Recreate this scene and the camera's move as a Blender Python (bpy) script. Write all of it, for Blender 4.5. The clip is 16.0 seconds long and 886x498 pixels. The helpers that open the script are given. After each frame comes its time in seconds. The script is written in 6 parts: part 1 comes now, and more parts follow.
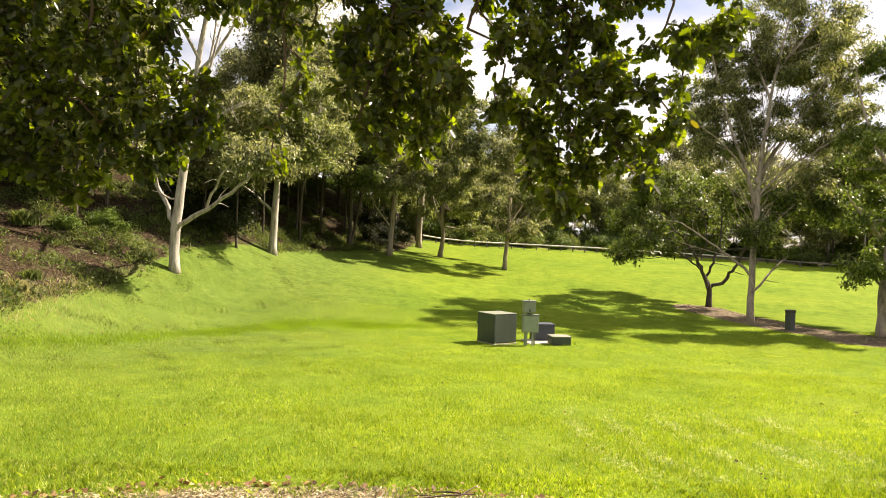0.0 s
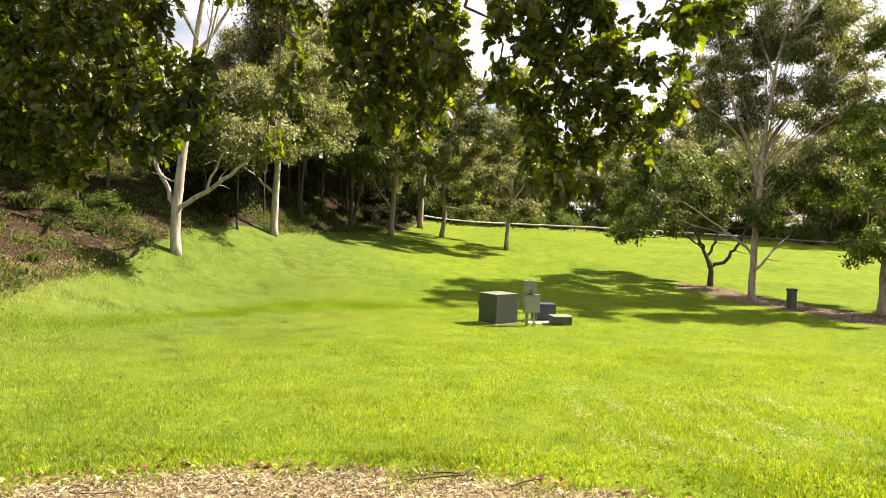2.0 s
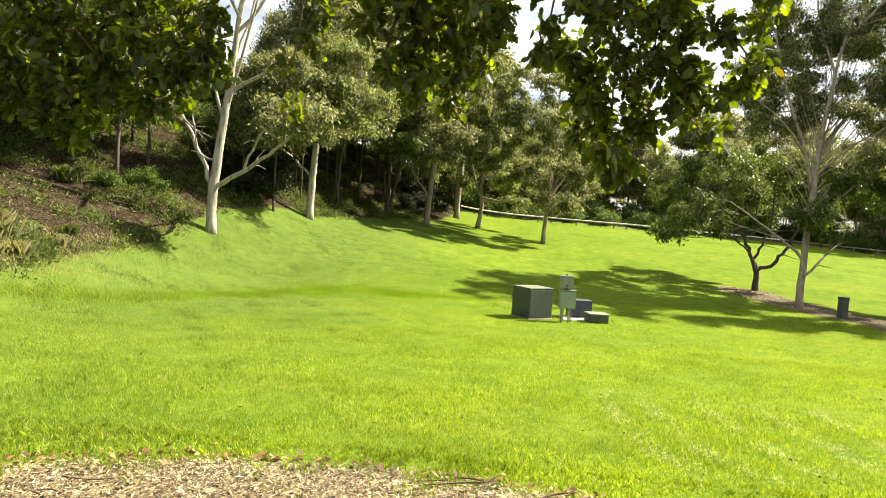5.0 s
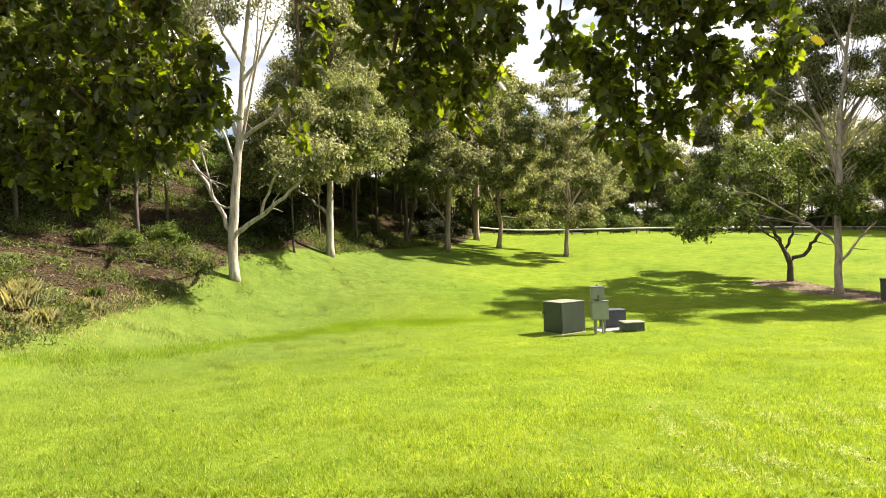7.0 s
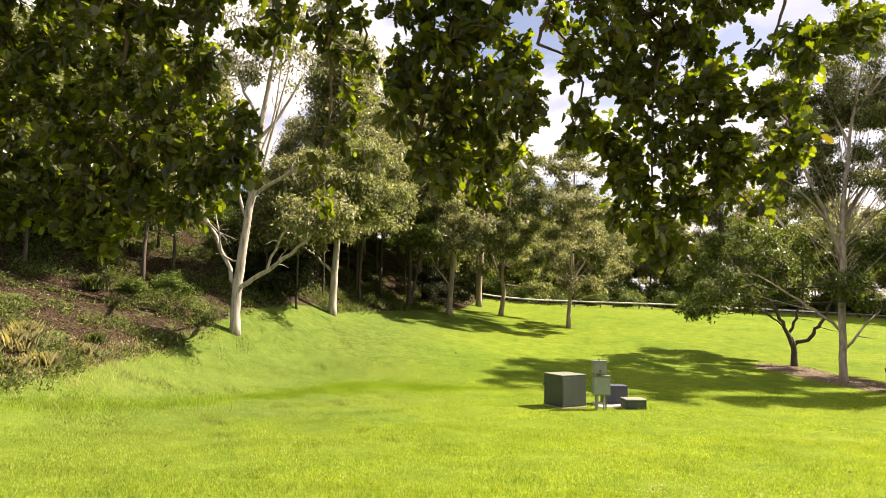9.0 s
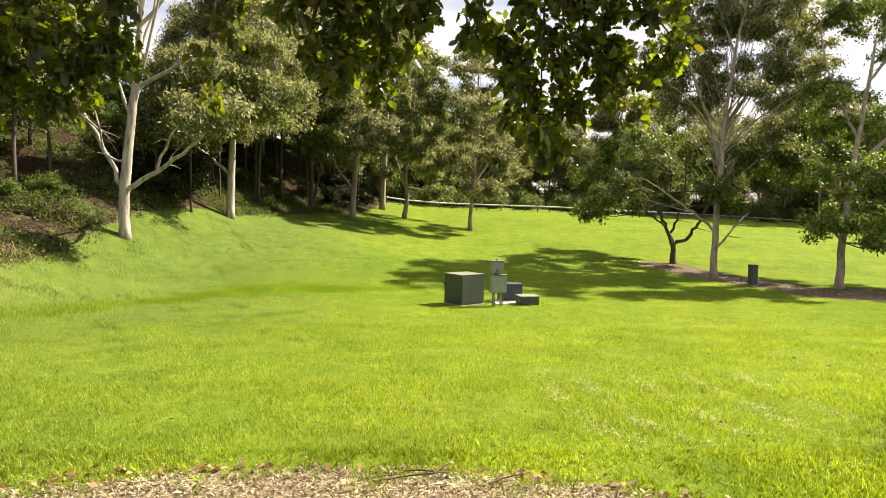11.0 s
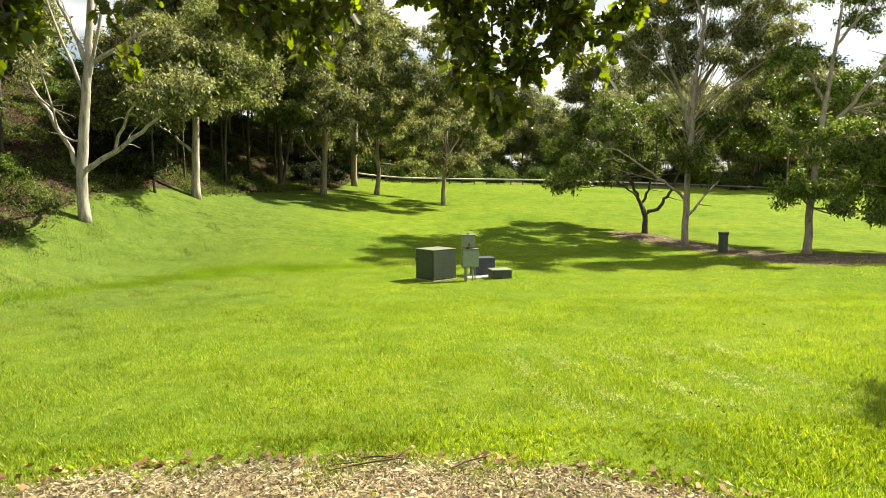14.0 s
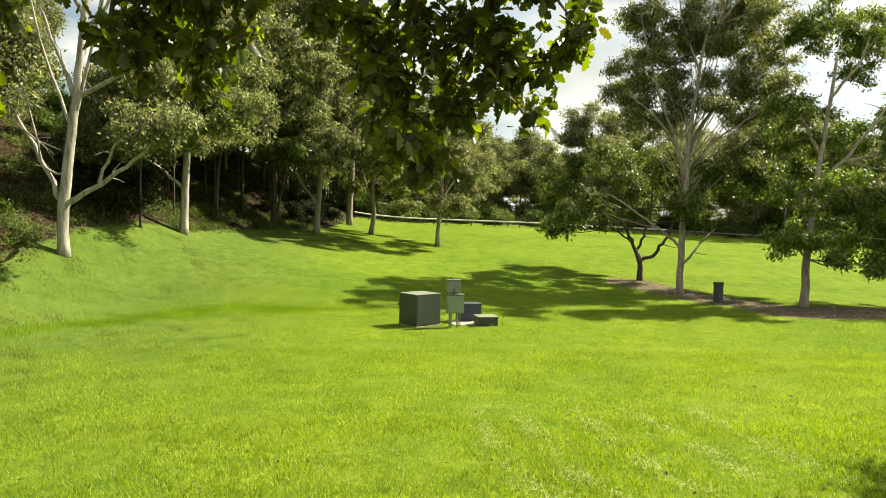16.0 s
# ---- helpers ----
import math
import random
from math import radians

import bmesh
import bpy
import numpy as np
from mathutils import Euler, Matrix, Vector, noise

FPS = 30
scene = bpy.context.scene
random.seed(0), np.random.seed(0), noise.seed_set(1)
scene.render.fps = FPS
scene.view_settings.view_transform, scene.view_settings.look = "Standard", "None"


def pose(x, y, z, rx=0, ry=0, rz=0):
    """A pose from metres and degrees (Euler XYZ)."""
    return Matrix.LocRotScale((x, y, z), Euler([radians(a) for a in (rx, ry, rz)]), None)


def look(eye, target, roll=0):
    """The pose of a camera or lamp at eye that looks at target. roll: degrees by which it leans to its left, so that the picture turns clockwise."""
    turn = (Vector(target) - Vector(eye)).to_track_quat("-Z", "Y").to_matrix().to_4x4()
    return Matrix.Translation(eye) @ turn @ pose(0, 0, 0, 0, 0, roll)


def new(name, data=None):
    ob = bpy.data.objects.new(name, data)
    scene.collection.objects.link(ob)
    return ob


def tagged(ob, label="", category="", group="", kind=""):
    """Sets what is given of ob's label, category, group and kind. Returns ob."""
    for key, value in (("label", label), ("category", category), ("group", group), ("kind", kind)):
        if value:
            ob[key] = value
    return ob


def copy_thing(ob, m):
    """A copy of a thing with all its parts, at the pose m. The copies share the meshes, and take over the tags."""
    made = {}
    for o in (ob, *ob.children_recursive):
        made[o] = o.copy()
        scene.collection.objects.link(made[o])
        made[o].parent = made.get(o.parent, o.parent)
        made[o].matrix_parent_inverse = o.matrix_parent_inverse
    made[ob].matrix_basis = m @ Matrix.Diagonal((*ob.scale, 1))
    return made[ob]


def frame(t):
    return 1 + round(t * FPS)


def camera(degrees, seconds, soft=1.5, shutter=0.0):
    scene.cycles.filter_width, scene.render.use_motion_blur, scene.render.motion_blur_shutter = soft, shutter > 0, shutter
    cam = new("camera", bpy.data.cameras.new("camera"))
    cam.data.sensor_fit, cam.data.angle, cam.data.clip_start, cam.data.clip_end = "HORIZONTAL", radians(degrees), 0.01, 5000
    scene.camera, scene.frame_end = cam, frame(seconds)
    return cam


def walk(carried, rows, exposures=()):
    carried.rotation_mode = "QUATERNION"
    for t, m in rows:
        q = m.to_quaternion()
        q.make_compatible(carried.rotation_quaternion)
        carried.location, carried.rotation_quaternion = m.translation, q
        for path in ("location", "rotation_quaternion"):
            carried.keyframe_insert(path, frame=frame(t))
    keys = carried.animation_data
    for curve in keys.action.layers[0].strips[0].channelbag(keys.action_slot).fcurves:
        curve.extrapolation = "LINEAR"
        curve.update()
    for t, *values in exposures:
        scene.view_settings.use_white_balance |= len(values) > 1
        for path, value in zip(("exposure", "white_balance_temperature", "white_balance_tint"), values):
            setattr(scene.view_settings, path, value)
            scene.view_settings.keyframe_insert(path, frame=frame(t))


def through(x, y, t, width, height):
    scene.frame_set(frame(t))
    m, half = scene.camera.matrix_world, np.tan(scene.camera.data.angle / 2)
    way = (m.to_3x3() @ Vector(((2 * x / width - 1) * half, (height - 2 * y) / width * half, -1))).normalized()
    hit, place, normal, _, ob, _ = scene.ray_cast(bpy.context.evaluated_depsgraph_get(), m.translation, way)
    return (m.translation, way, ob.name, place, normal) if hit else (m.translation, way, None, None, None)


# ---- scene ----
cam = camera(69.6, 16.0, soft=0.6)
PATH = [
    (0, (0.309, 2.402, 1.933), (0.282, 4.402, 1.933), 1.8),
    (0.5, (0.334, 2.402, 1.906), (0.378, 4.398, 1.784), 0.6),
    (1, (0.339, 2.428, 1.938), (0.457, 4.421, 1.821), 1.9),
    (1.5, (0.308, 2.431, 1.914), (0.393, 4.428, 1.839), 2.8),
    (2, (0.339, 2.434, 1.95), (0.308, 4.432, 1.888), 1.5),
    (2.5, (0.347, 2.582, 1.909), (0.425, 4.579, 1.854), 1.2),
    (3, (0.396, 2.657, 1.889), (0.386, 4.655, 1.827), 1.9),
    (3.5, (0.339, 2.706, 1.916), (0.245, 4.703, 1.87), 2.0),
    (4, (0.361, 2.796, 1.867), (0.206, 4.789, 1.799), 4.6),
    (4.2, (0.369, 2.827, 1.865), (0.184, 4.815, 1.763), 5.7),
    (6.3, (0.312, 3.249, 1.868), (0.178, 5.244, 1.821), -2.3),
    (6.5, (0.304, 3.26, 1.844), (0.124, 5.252, 1.821), -2.4),
    (7, (0.302, 3.297, 1.846), (0.091, 5.285, 1.827), -2.2),
    (7.5, (0.257, 3.294, 1.906), (0.111, 5.283, 2.058), -0.9),
    (8, (0.222, 3.243, 1.943), (0.065, 5.208, 2.285), -0.9),
    (8.5, (0.239, 3.219, 1.877), (0.035, 5.196, 2.105), 1.0),
    (8.7, (0.211, 3.213, 1.877), (-0.011, 5.19, 2.082), 1.2),
    (10.8, (0.285, 3.073, 1.858), (0.306, 5.072, 1.774), -0.4),
    (11, (0.286, 3.084, 1.852), (0.373, 5.079, 1.736), 0.9),
    (11.5, (0.308, 3.12, 1.86), (0.501, 5.109, 1.766), 0.7),
    (12, (0.379, 3.128, 1.89), (0.739, 5.095, 1.851), 3.1),
    (12.5, (0.33, 3.161, 1.869), (0.745, 5.114, 1.75), 0.7),
    (13, (0.362, 3.175, 1.861), (0.661, 5.146, 1.699), 1.3),
    (13.5, (0.385, 3.26, 1.858), (0.623, 5.239, 1.686), 1.5),
    (14, (0.483, 3.4, 1.819), (0.645, 5.385, 1.626), -0.4),
    (14.5, (0.581, 3.547, 1.848), (0.903, 5.498, 1.544), -0.6),
    (15, (0.687, 3.716, 1.838), (0.985, 5.683, 1.631), -1.9),
    (15.5, (0.837, 3.86, 1.841), (1.061, 5.838, 1.64), -2.1),
    (16, (1.026, 4.001, 1.938), (1.189, 5.993, 1.869), 1.0),
]
walk(cam, [(t, look(eye, target, roll)) for t, eye, target, roll in PATH], exposures=[
    (0.0, 1.78, 7400, 20), (1.0, 1.80, 7400, 20), (3.5, 1.82, 7100, 17), (6.4, 1.93, 7000, 7), (7.0, 1.94, 7000, 17), (7.6, 1.80, 7100, 20), (8.5, 1.82, 7300, 25), (11.0, 1.67, 7100, 19), (11.5, 1.67, 7100, 17), (12.5, 1.40, 7200, 9), (13.0, 1.56, 7200, 9), (14.5, 1.64, 7200, 2), (15.0, 1.62, 7150, -2), (15.5, 1.61, 7200, 4), (16.0, 1.48, 7300, 2)])

# ---- light ----
SUN_AZ, SUN_EL = radians(62), radians(43)      # azimuth clockwise from +y
world = bpy.data.worlds.new("sky")
scene.world = world
world.use_nodes = True
wn, wl = world.node_tree.nodes, world.node_tree.links
wn.clear()
w_out = wn.new("ShaderNodeOutputWorld")
w_bg = wn.new("ShaderNodeBackground")
w_sky = wn.new("ShaderNodeTexSky")
w_sky.sky_type, w_sky.sun_disc = "NISHITA", False
w_sky.sun_elevation, w_sky.sun_rotation = SUN_EL, SUN_AZ
w_sky.air_density, w_sky.dust_density = 1.0, 1.6
w_co = wn.new("ShaderNodeTexCoord")
w_map = wn.new("ShaderNodeMapping")
w_map.inputs["Scale"].default_value = (1.0, 1.0, 2.4)
w_map.inputs["Location"].default_value = (3.1, 0.4, 0.2)
w_noise = wn.new("ShaderNodeTexNoise")
w_noise.inputs["Scale"].default_value = 2.2
w_noise.inputs["Detail"].default_value = 7.0
w_noise.inputs["Roughness"].default_value = 0.55
w_ramp = wn.new("ShaderNodeValToRGB")
w_ramp.color_ramp.elements[0].position, w_ramp.color_ramp.elements[1].position = 0.39, 0.55
w_noise2 = wn.new("ShaderNodeTexNoise")
w_noise2.inputs["Scale"].default_value = 4.5
w_noise2.inputs["Detail"].default_value = 5.0
w_cloud = wn.new("ShaderNodeValToRGB")
w_cloud.color_ramp.elements[0].color = (9.6, 10.1, 10.6, 1)
w_cloud.color_ramp.elements[1].color = (13.6, 13.8, 13.8, 1)
w_cloud.color_ramp.elements[0].position, w_cloud.color_ramp.elements[1].position = 0.36, 0.6
w_mix = wn.new("ShaderNodeMix")
w_mix.data_type = "RGBA"
wl.new(w_co.outputs["Generated"], w_map.inputs["Vector"])
wl.new(w_map.outputs["Vector"], w_noise.inputs["Vector"])
wl.new(w_map.outputs["Vector"], w_noise2.inputs["Vector"])
wl.new(w_noise.outputs["Fac"], w_ramp.inputs["Fac"])
wl.new(w_noise2.outputs["Fac"], w_cloud.inputs["Fac"])
wl.new(w_ramp.outputs["Color"], w_mix.inputs["Factor"])
w_gain = wn.new("ShaderNodeVectorMath")
w_gain.operation = "SCALE"
w_gain.inputs["Scale"].default_value = 1.6
wl.new(w_sky.outputs["Color"], w_gain.inputs[0])
wl.new(w_gain.outputs["Vector"], w_mix.inputs["A"])
wl.new(w_cloud.outputs["Color"], w_mix.inputs["B"])
wl.new(w_mix.outputs["Result"], w_bg.inputs["Color"])
wl.new(w_bg.outputs["Background"], w_out.inputs["Surface"])
w_bg.inputs["Strength"].default_value = 0.031

sun = new("sun", bpy.data.lights.new("sun", "SUN"))
sun.data.energy, sun.data.angle, sun.data.color = 5.0, radians(0.53), (1.0, 0.94, 0.82)
sun_way = Vector((math.sin(SUN_AZ) * math.cos(SUN_EL), math.cos(SUN_AZ) * math.cos(SUN_EL), math.sin(SUN_EL)))
sun.matrix_world = look(sun_way * 80, (0, 0, 0))


# ---- materials ----
def material(name):
    m = bpy.data.materials.new(name)
    m.use_nodes = True
    n = m.node_tree.nodes
    return m, n, m.node_tree.links, n["Principled BSDF"], n["Material Output"]


def ramp_of(n, stops):
    r = n.new("ShaderNodeValToRGB")
    e = r.color_ramp.elements
    while len(e) < len(stops):
        e.new(0.5)
    for slot, (pos, col) in zip(e, stops):
        slot.position, slot.color = pos, (*col, 1)
    return r


def noise_of(n, links, scale, detail=4.0, rough=0.6, coords=None, stretch=None):
    tex = n.new("ShaderNodeTexNoise")
    tex.inputs["Scale"].default_value, tex.inputs["Detail"].default_value = scale, detail
    tex.inputs["Roughness"].default_value = rough
    if coords is not None:
        if stretch:
            mp = n.new("ShaderNodeMapping")
            mp.inputs["Scale"].default_value = stretch
            links.new(coords, mp.inputs["Vector"])
            coords = mp.outputs["Vector"]
        links.new(coords, tex.inputs["Vector"])
    return tex


def mixed(n, links, fac, a, b, mode="MIX"):
    mx = n.new("ShaderNodeMix")
    mx.data_type, mx.blend_type = "RGBA", mode
    for sock, v in (("Factor", fac), ("A", a), ("B", b)):
        if isinstance(v, (int, float)):
            mx.inputs[sock].default_value = v
        elif isinstance(v, tuple):
            mx.inputs[sock].default_value = (*v, 1)
        else:
            links.new(v, mx.inputs[sock])
    return mx.outputs["Result"]


def add_bump(n, links, bsdf, height, strength, distance):
    b = n.new("ShaderNodeBump")
    b.inputs["Strength"].default_value, b.inputs["Distance"].default_value = strength, distance
    links.new(height, b.inputs["Height"])
    links.new(b.outputs["Normal"], bsdf.inputs["Normal"])


def leaf_material(name, stops, gloss=0.45, through=0.4, tint=(1.25, 1.2, 0.5), spec=0.4):
    """Thin leaves: a waxy face and light that comes through; every leaf has its own tone."""
    m, n, links, bsdf, out = material(name)
    geo = n.new("ShaderNodeNewGeometry")
    ramp = ramp_of(n, stops)
    links.new(geo.outputs["Random Per Island"], ramp.inputs["Fac"])
    co = n.new("ShaderNodeTexCoord")
    patch = noise_of(n, links, 0.6, 3.0, 0.6, co.outputs["Object"])
    tone = ramp_of(n, [(0.3, (0.7, 0.72, 0.7)), (0.7, (1.2, 1.18, 1.1))])
    links.new(patch.outputs["Fac"], tone.inputs["Fac"])
    col = mixed(n, links, 1.0, ramp.outputs["Color"], tone.outputs["Color"], "MULTIPLY")
    links.new(col, bsdf.inputs["Base Color"])
    bsdf.inputs["Roughness"].default_value = gloss
    bsdf.inputs["Specular IOR Level"].default_value = spec
    tr = n.new("ShaderNodeBsdfTranslucent")
    links.new(mixed(n, links, 1.0, col, tint, "MULTIPLY"), tr.inputs["Color"])
    mx = n.new("ShaderNodeMixShader")
    mx.inputs["Fac"].default_value = through
    links.new(bsdf.outputs["BSDF"], mx.inputs[1])
    links.new(tr.outputs["BSDF"], mx.inputs[2])
    links.new(mx.outputs["Shader"], out.inputs["Surface"])
    return m


def bark_material(name, pale, mid, dark, streak=1.0):
    m, n, links, bsdf, out = material(name)
    co = n.new("ShaderNodeTexCoord")
    long = noise_of(n, links, 2.2, 6.0, 0.65, co.outputs["Object"], (3.0, 3.0, 0.45))
    fine = noise_of(n, links, 26.0, 5.0, 0.7, co.outputs["Object"], (1.6, 1.6, 0.4))
    ramp = ramp_of(n, [(0.3, dark), (0.46, mid), (0.62, pale)])
    links.new(long.outputs["Fac"], ramp.inputs["Fac"])
    grain = ramp_of(n, [(0.25, (0.62, 0.6, 0.56)), (0.7, (1.1, 1.1, 1.08))])
    links.new(fine.outputs["Fac"], grain.inputs["Fac"])
    links.new(mixed(n, links, streak, ramp.outputs["Color"], grain.outputs["Color"], "MULTIPLY"), bsdf.inputs["Base Color"])
    bsdf.inputs["Roughness"].default_value = 0.85
    add_bump(n, links, bsdf, fine.outputs["Fac"], 0.5, 0.03)
    return m


def paint_material(name, col, worn, rough=0.5, metal=0.0):
    m, n, links, bsdf, out = material(name)
    co = n.new("ShaderNodeTexCoord")
    big = noise_of(n, links, 3.0, 5.0, 0.65, co.outputs["Object"], (1, 1, 0.5))
    small = noise_of(n, links, 60.0, 4.0, 0.6, co.outputs["Object"])
    ramp = ramp_of(n, [(0.35, col), (0.75, worn)])
    links.new(big.outputs["Fac"], ramp.inputs["Fac"])
    links.new(ramp.outputs["Color"], bsdf.inputs["Base Color"])
    bsdf.inputs["Roughness"].default_value, bsdf.inputs["Metallic"].default_value = rough, metal
    add_bump(n, links, bsdf, small.outputs["Fac"], 0.12, 0.004)
    return m


def ground_material():
    """Lawn, with bark-mulch beds where the vertex value "bed" is above nought."""
    m, n, links, bsdf, out = material("turf_and_mulch")
    geo = n.new("ShaderNodeNewGeometry")
    pos = geo.outputs["Position"]
    broad = noise_of(n, links, 0.16, 4.0, 0.6, pos)
    patch = noise_of(n, links, 1.3, 5.0, 0.65, pos)
    blade = noise_of(n, links, 34.0, 4.0, 0.75, pos, (1.0, 0.7, 1.0))
    grass = ramp_of(n, [(0.28, (0.088, 0.145, 0.015)), (0.5, (0.118, 0.174, 0.018)), (0.75, (0.148, 0.192, 0.021))])
    links.new(broad.outputs["Fac"], grass.inputs["Fac"])
    spots = ramp_of(n, [(0.3, (0.70, 0.78, 0.70)), (0.7, (1.24, 1.18, 1.2))])
    links.new(patch.outputs["Fac"], spots.inputs["Fac"])
    tips = ramp_of(n, [(0.28, (0.5, 0.56, 0.5)), (0.5, (1, 1, 1)), (0.75, (1.5, 1.4, 1.5))])
    links.new(blade.outputs["Fac"], tips.inputs["Fac"])
    lawn = mixed(n, links, 1.0, grass.outputs["Color"], spots.outputs["Color"], "MULTIPLY")
    lawn = mixed(n, links, 0.75, lawn, tips.outputs["Color"], "MULTIPLY")
    tuft = noise_of(n, links, 7.0, 4.0, 0.7, pos)
    tuft_r = ramp_of(n, [(0.3, (0.72, 0.78, 0.74)), (0.7, (1.25, 1.2, 1.2))])
    links.new(tuft.outputs["Fac"], tuft_r.inputs["Fac"])
    lawn = mixed(n, links, 1.0, lawn, tuft_r.outputs["Color"], "MULTIPLY")
    fleck = noise_of(n, links, 2.6, 5.0, 0.72, pos, (0.8, 1.0, 1.0))
    fleck_r = ramp_of(n, [(0.32, (0.045, 0.078, 0.018)), (0.52, (0.078, 0.118, 0.028)), (0.70, (0.112, 0.150, 0.040))])
    links.new(fleck.outputs["Fac"], fleck_r.inputs["Fac"])
    dull = mixed(n, links, 0.8, fleck_r.outputs["Color"], tuft_r.outputs["Color"], "MULTIPLY")
    lush = n.new("ShaderNodeAttribute")
    lush.attribute_name = "lush"
    lawn = mixed(n, links, lush.outputs["Fac"], lawn, dull)
    # mulch: chips, dry leaves and dark gaps
    chips = n.new("ShaderNodeTexVoronoi")
    chips.inputs["Scale"].default_value = 22.0
    mp = n.new("ShaderNodeMapping")
    mp.inputs["Scale"].default_value = (1.0, 0.55, 1.0)
    links.new(pos, mp.inputs["Vector"])
    links.new(mp.outputs["Vector"], chips.inputs["Vector"])
    chip_col = ramp_of(n, [(0.1, (0.026, 0.018, 0.012)), (0.35, (0.080, 0.063, 0.042)), (0.65, (0.175, 0.142, 0.096)), (1.0, (0.33, 0.28, 0.20))])
    grit = noise_of(n, links, 9.0, 6.0, 0.75, pos)
    sep = n.new("ShaderNodeSeparateColor")
    links.new(chips.outputs["Color"], sep.inputs["Color"])
    links.new(mixed(n, links, 0.5, sep.outputs["Red"], grit.outputs["Fac"]), chip_col.inputs["Fac"])
    weed = noise_of(n, links, 0.9, 5.0, 0.7, pos)
    weed_f = ramp_of(n, [(0.52, (0, 0, 0)), (0.62, (1, 1, 1))])
    links.new(weed.outputs["Fac"], weed_f.inputs["Fac"])
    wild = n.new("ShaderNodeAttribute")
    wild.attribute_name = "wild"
    weedy = n.new("ShaderNodeMath")
    weedy.operation = "MULTIPLY"
    links.new(weed_f.outputs["Color"], weedy.inputs[0])
    links.new(wild.outputs["Fac"], weedy.inputs[1])
    # shade of the wooded bank is put into the mulch colour here
    bank_shade = mixed(n, links, wild.outputs["Fac"], (1, 1, 1), (0.30, 0.27, 0.24))
    litter = mixed(n, links, 1.0, chip_col.outputs["Color"], bank_shade, "MULTIPLY")
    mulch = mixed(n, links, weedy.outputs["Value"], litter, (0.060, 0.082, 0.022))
    bed = n.new("ShaderNodeAttribute")
    bed.attribute_name = "bed"
    rag = noise_of(n, links, 2.6, 6.0, 0.7, pos)
    s = n.new("ShaderNodeMath")
    s.operation = "MULTIPLY_ADD"
    s.inputs[1].default_value, s.inputs[2].default_value = 1.1, -0.55
    links.new(rag.outputs["Fac"], s.inputs[0])
    add = n.new("ShaderNodeMath")
    links.new(bed.outputs["Fac"], add.inputs[0])
    links.new(s.outputs["Value"], add.inputs[1])
    edge = n.new("ShaderNodeMapRange")
    edge.inputs["From Min"].default_value, edge.inputs["From Max"].default_value = -0.06, 0.10
    links.new(add.outputs["Value"], edge.inputs["Value"])
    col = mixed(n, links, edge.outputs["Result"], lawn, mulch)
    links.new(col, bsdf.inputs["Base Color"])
    bsdf.inputs["Roughness"].default_value = 0.9
    bsdf.inputs["Specular IOR Level"].default_value = 0.02
    add_bump(n, links, bsdf, mixed(n, links, edge.outputs["Result"], blade.outputs["Fac"], chips.outputs["Distance"]), 0.7, 0.05)
    return m


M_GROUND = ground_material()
M_BLADE = leaf_material("grass_blade", [(0.0, (0.085, 0.150, 0.012)), (0.35, (0.205, 0.300, 0.024)), (0.65, (0.275, 0.370, 0.038)), (0.88, (0.36, 0.44, 0.068)), (1.0, (0.50, 0.50, 0.18))], 0.5, 0.5, (1.2, 1.2, 0.4), 0.12)
M_COOL = leaf_material("cool_grass_blade", [(0.0, (0.145, 0.235, 0.036)), (0.6, (0.205, 0.290, 0.048)), (1.0, (0.34, 0.38, 0.11))], 0.5, 0.5, (1.1, 1.15, 0.6), 0.12)
M_LONG = leaf_material("long_grass_blade", [(0.0, (0.12, 0.22, 0.014)), (0.6, (0.19, 0.30, 0.018)), (1.0, (0.28, 0.37, 0.03))], 0.5, 0.5, (1.15, 1.2, 0.4), 0.12)
M_TUSSOCK = leaf_material("dry_tussock_blade", [(0.0, (0.28, 0.28, 0.12)), (0.6, (0.37, 0.36, 0.17)), (1.0, (0.48, 0.44, 0.25))], 0.6, 0.5, (1.1, 1.05, 0.7))
M_WEED = leaf_material("bank_weed_leaf", [(0.0, (0.042, 0.066, 0.018)), (0.6, (0.100, 0.135, 0.042)), (1.0, (0.22, 0.25, 0.11))], 0.6, 0.5, (1.2, 1.2, 0.5), 0.15)
M_GUM_A = leaf_material("gum_leaf_light", [(0.0, (0.066, 0.090, 0.028)), (0.6, (0.185, 0.218, 0.078)), (1.0, (0.40, 0.42, 0.21))], 0.46, 0.50, (1.2, 1.2, 0.65), 0.32)
M_GUM_B = leaf_material("gum_leaf_grey", [(0.0, (0.062, 0.078, 0.032)), (0.6, (0.176, 0.196, 0.086)), (1.0, (0.38, 0.39, 0.22))], 0.46, 0.50, (1.18, 1.15, 0.7), 0.32)
M_GUM_C = leaf_material("gum_leaf_dark", [(0.0, (0.032, 0.050, 0.013)), (0.6, (0.092, 0.126, 0.032)), (1.0, (0.21, 0.25, 0.08))], 0.46, 0.48, (1.18, 1.25, 0.55), 0.32)
M_GUM_D = leaf_material("gum_leaf_olive", [(0.0, (0.055, 0.0704, 0.0275)), (0.6, (0.1562, 0.1782, 0.0693)), (1.0, (0.352, 0.363, 0.176))], 0.46, 0.48, (1.18, 1.18, 0.65), 0.32)
M_GUM_E = leaf_material("gum_leaf_fresh", [(0.0, (0.0437, 0.0736, 0.0161)), (0.6, (0.1288, 0.1794, 0.0414)), (1.0, (0.2875, 0.345, 0.0978))], 0.46, 0.48, (1.18, 1.25, 0.5), 0.32)
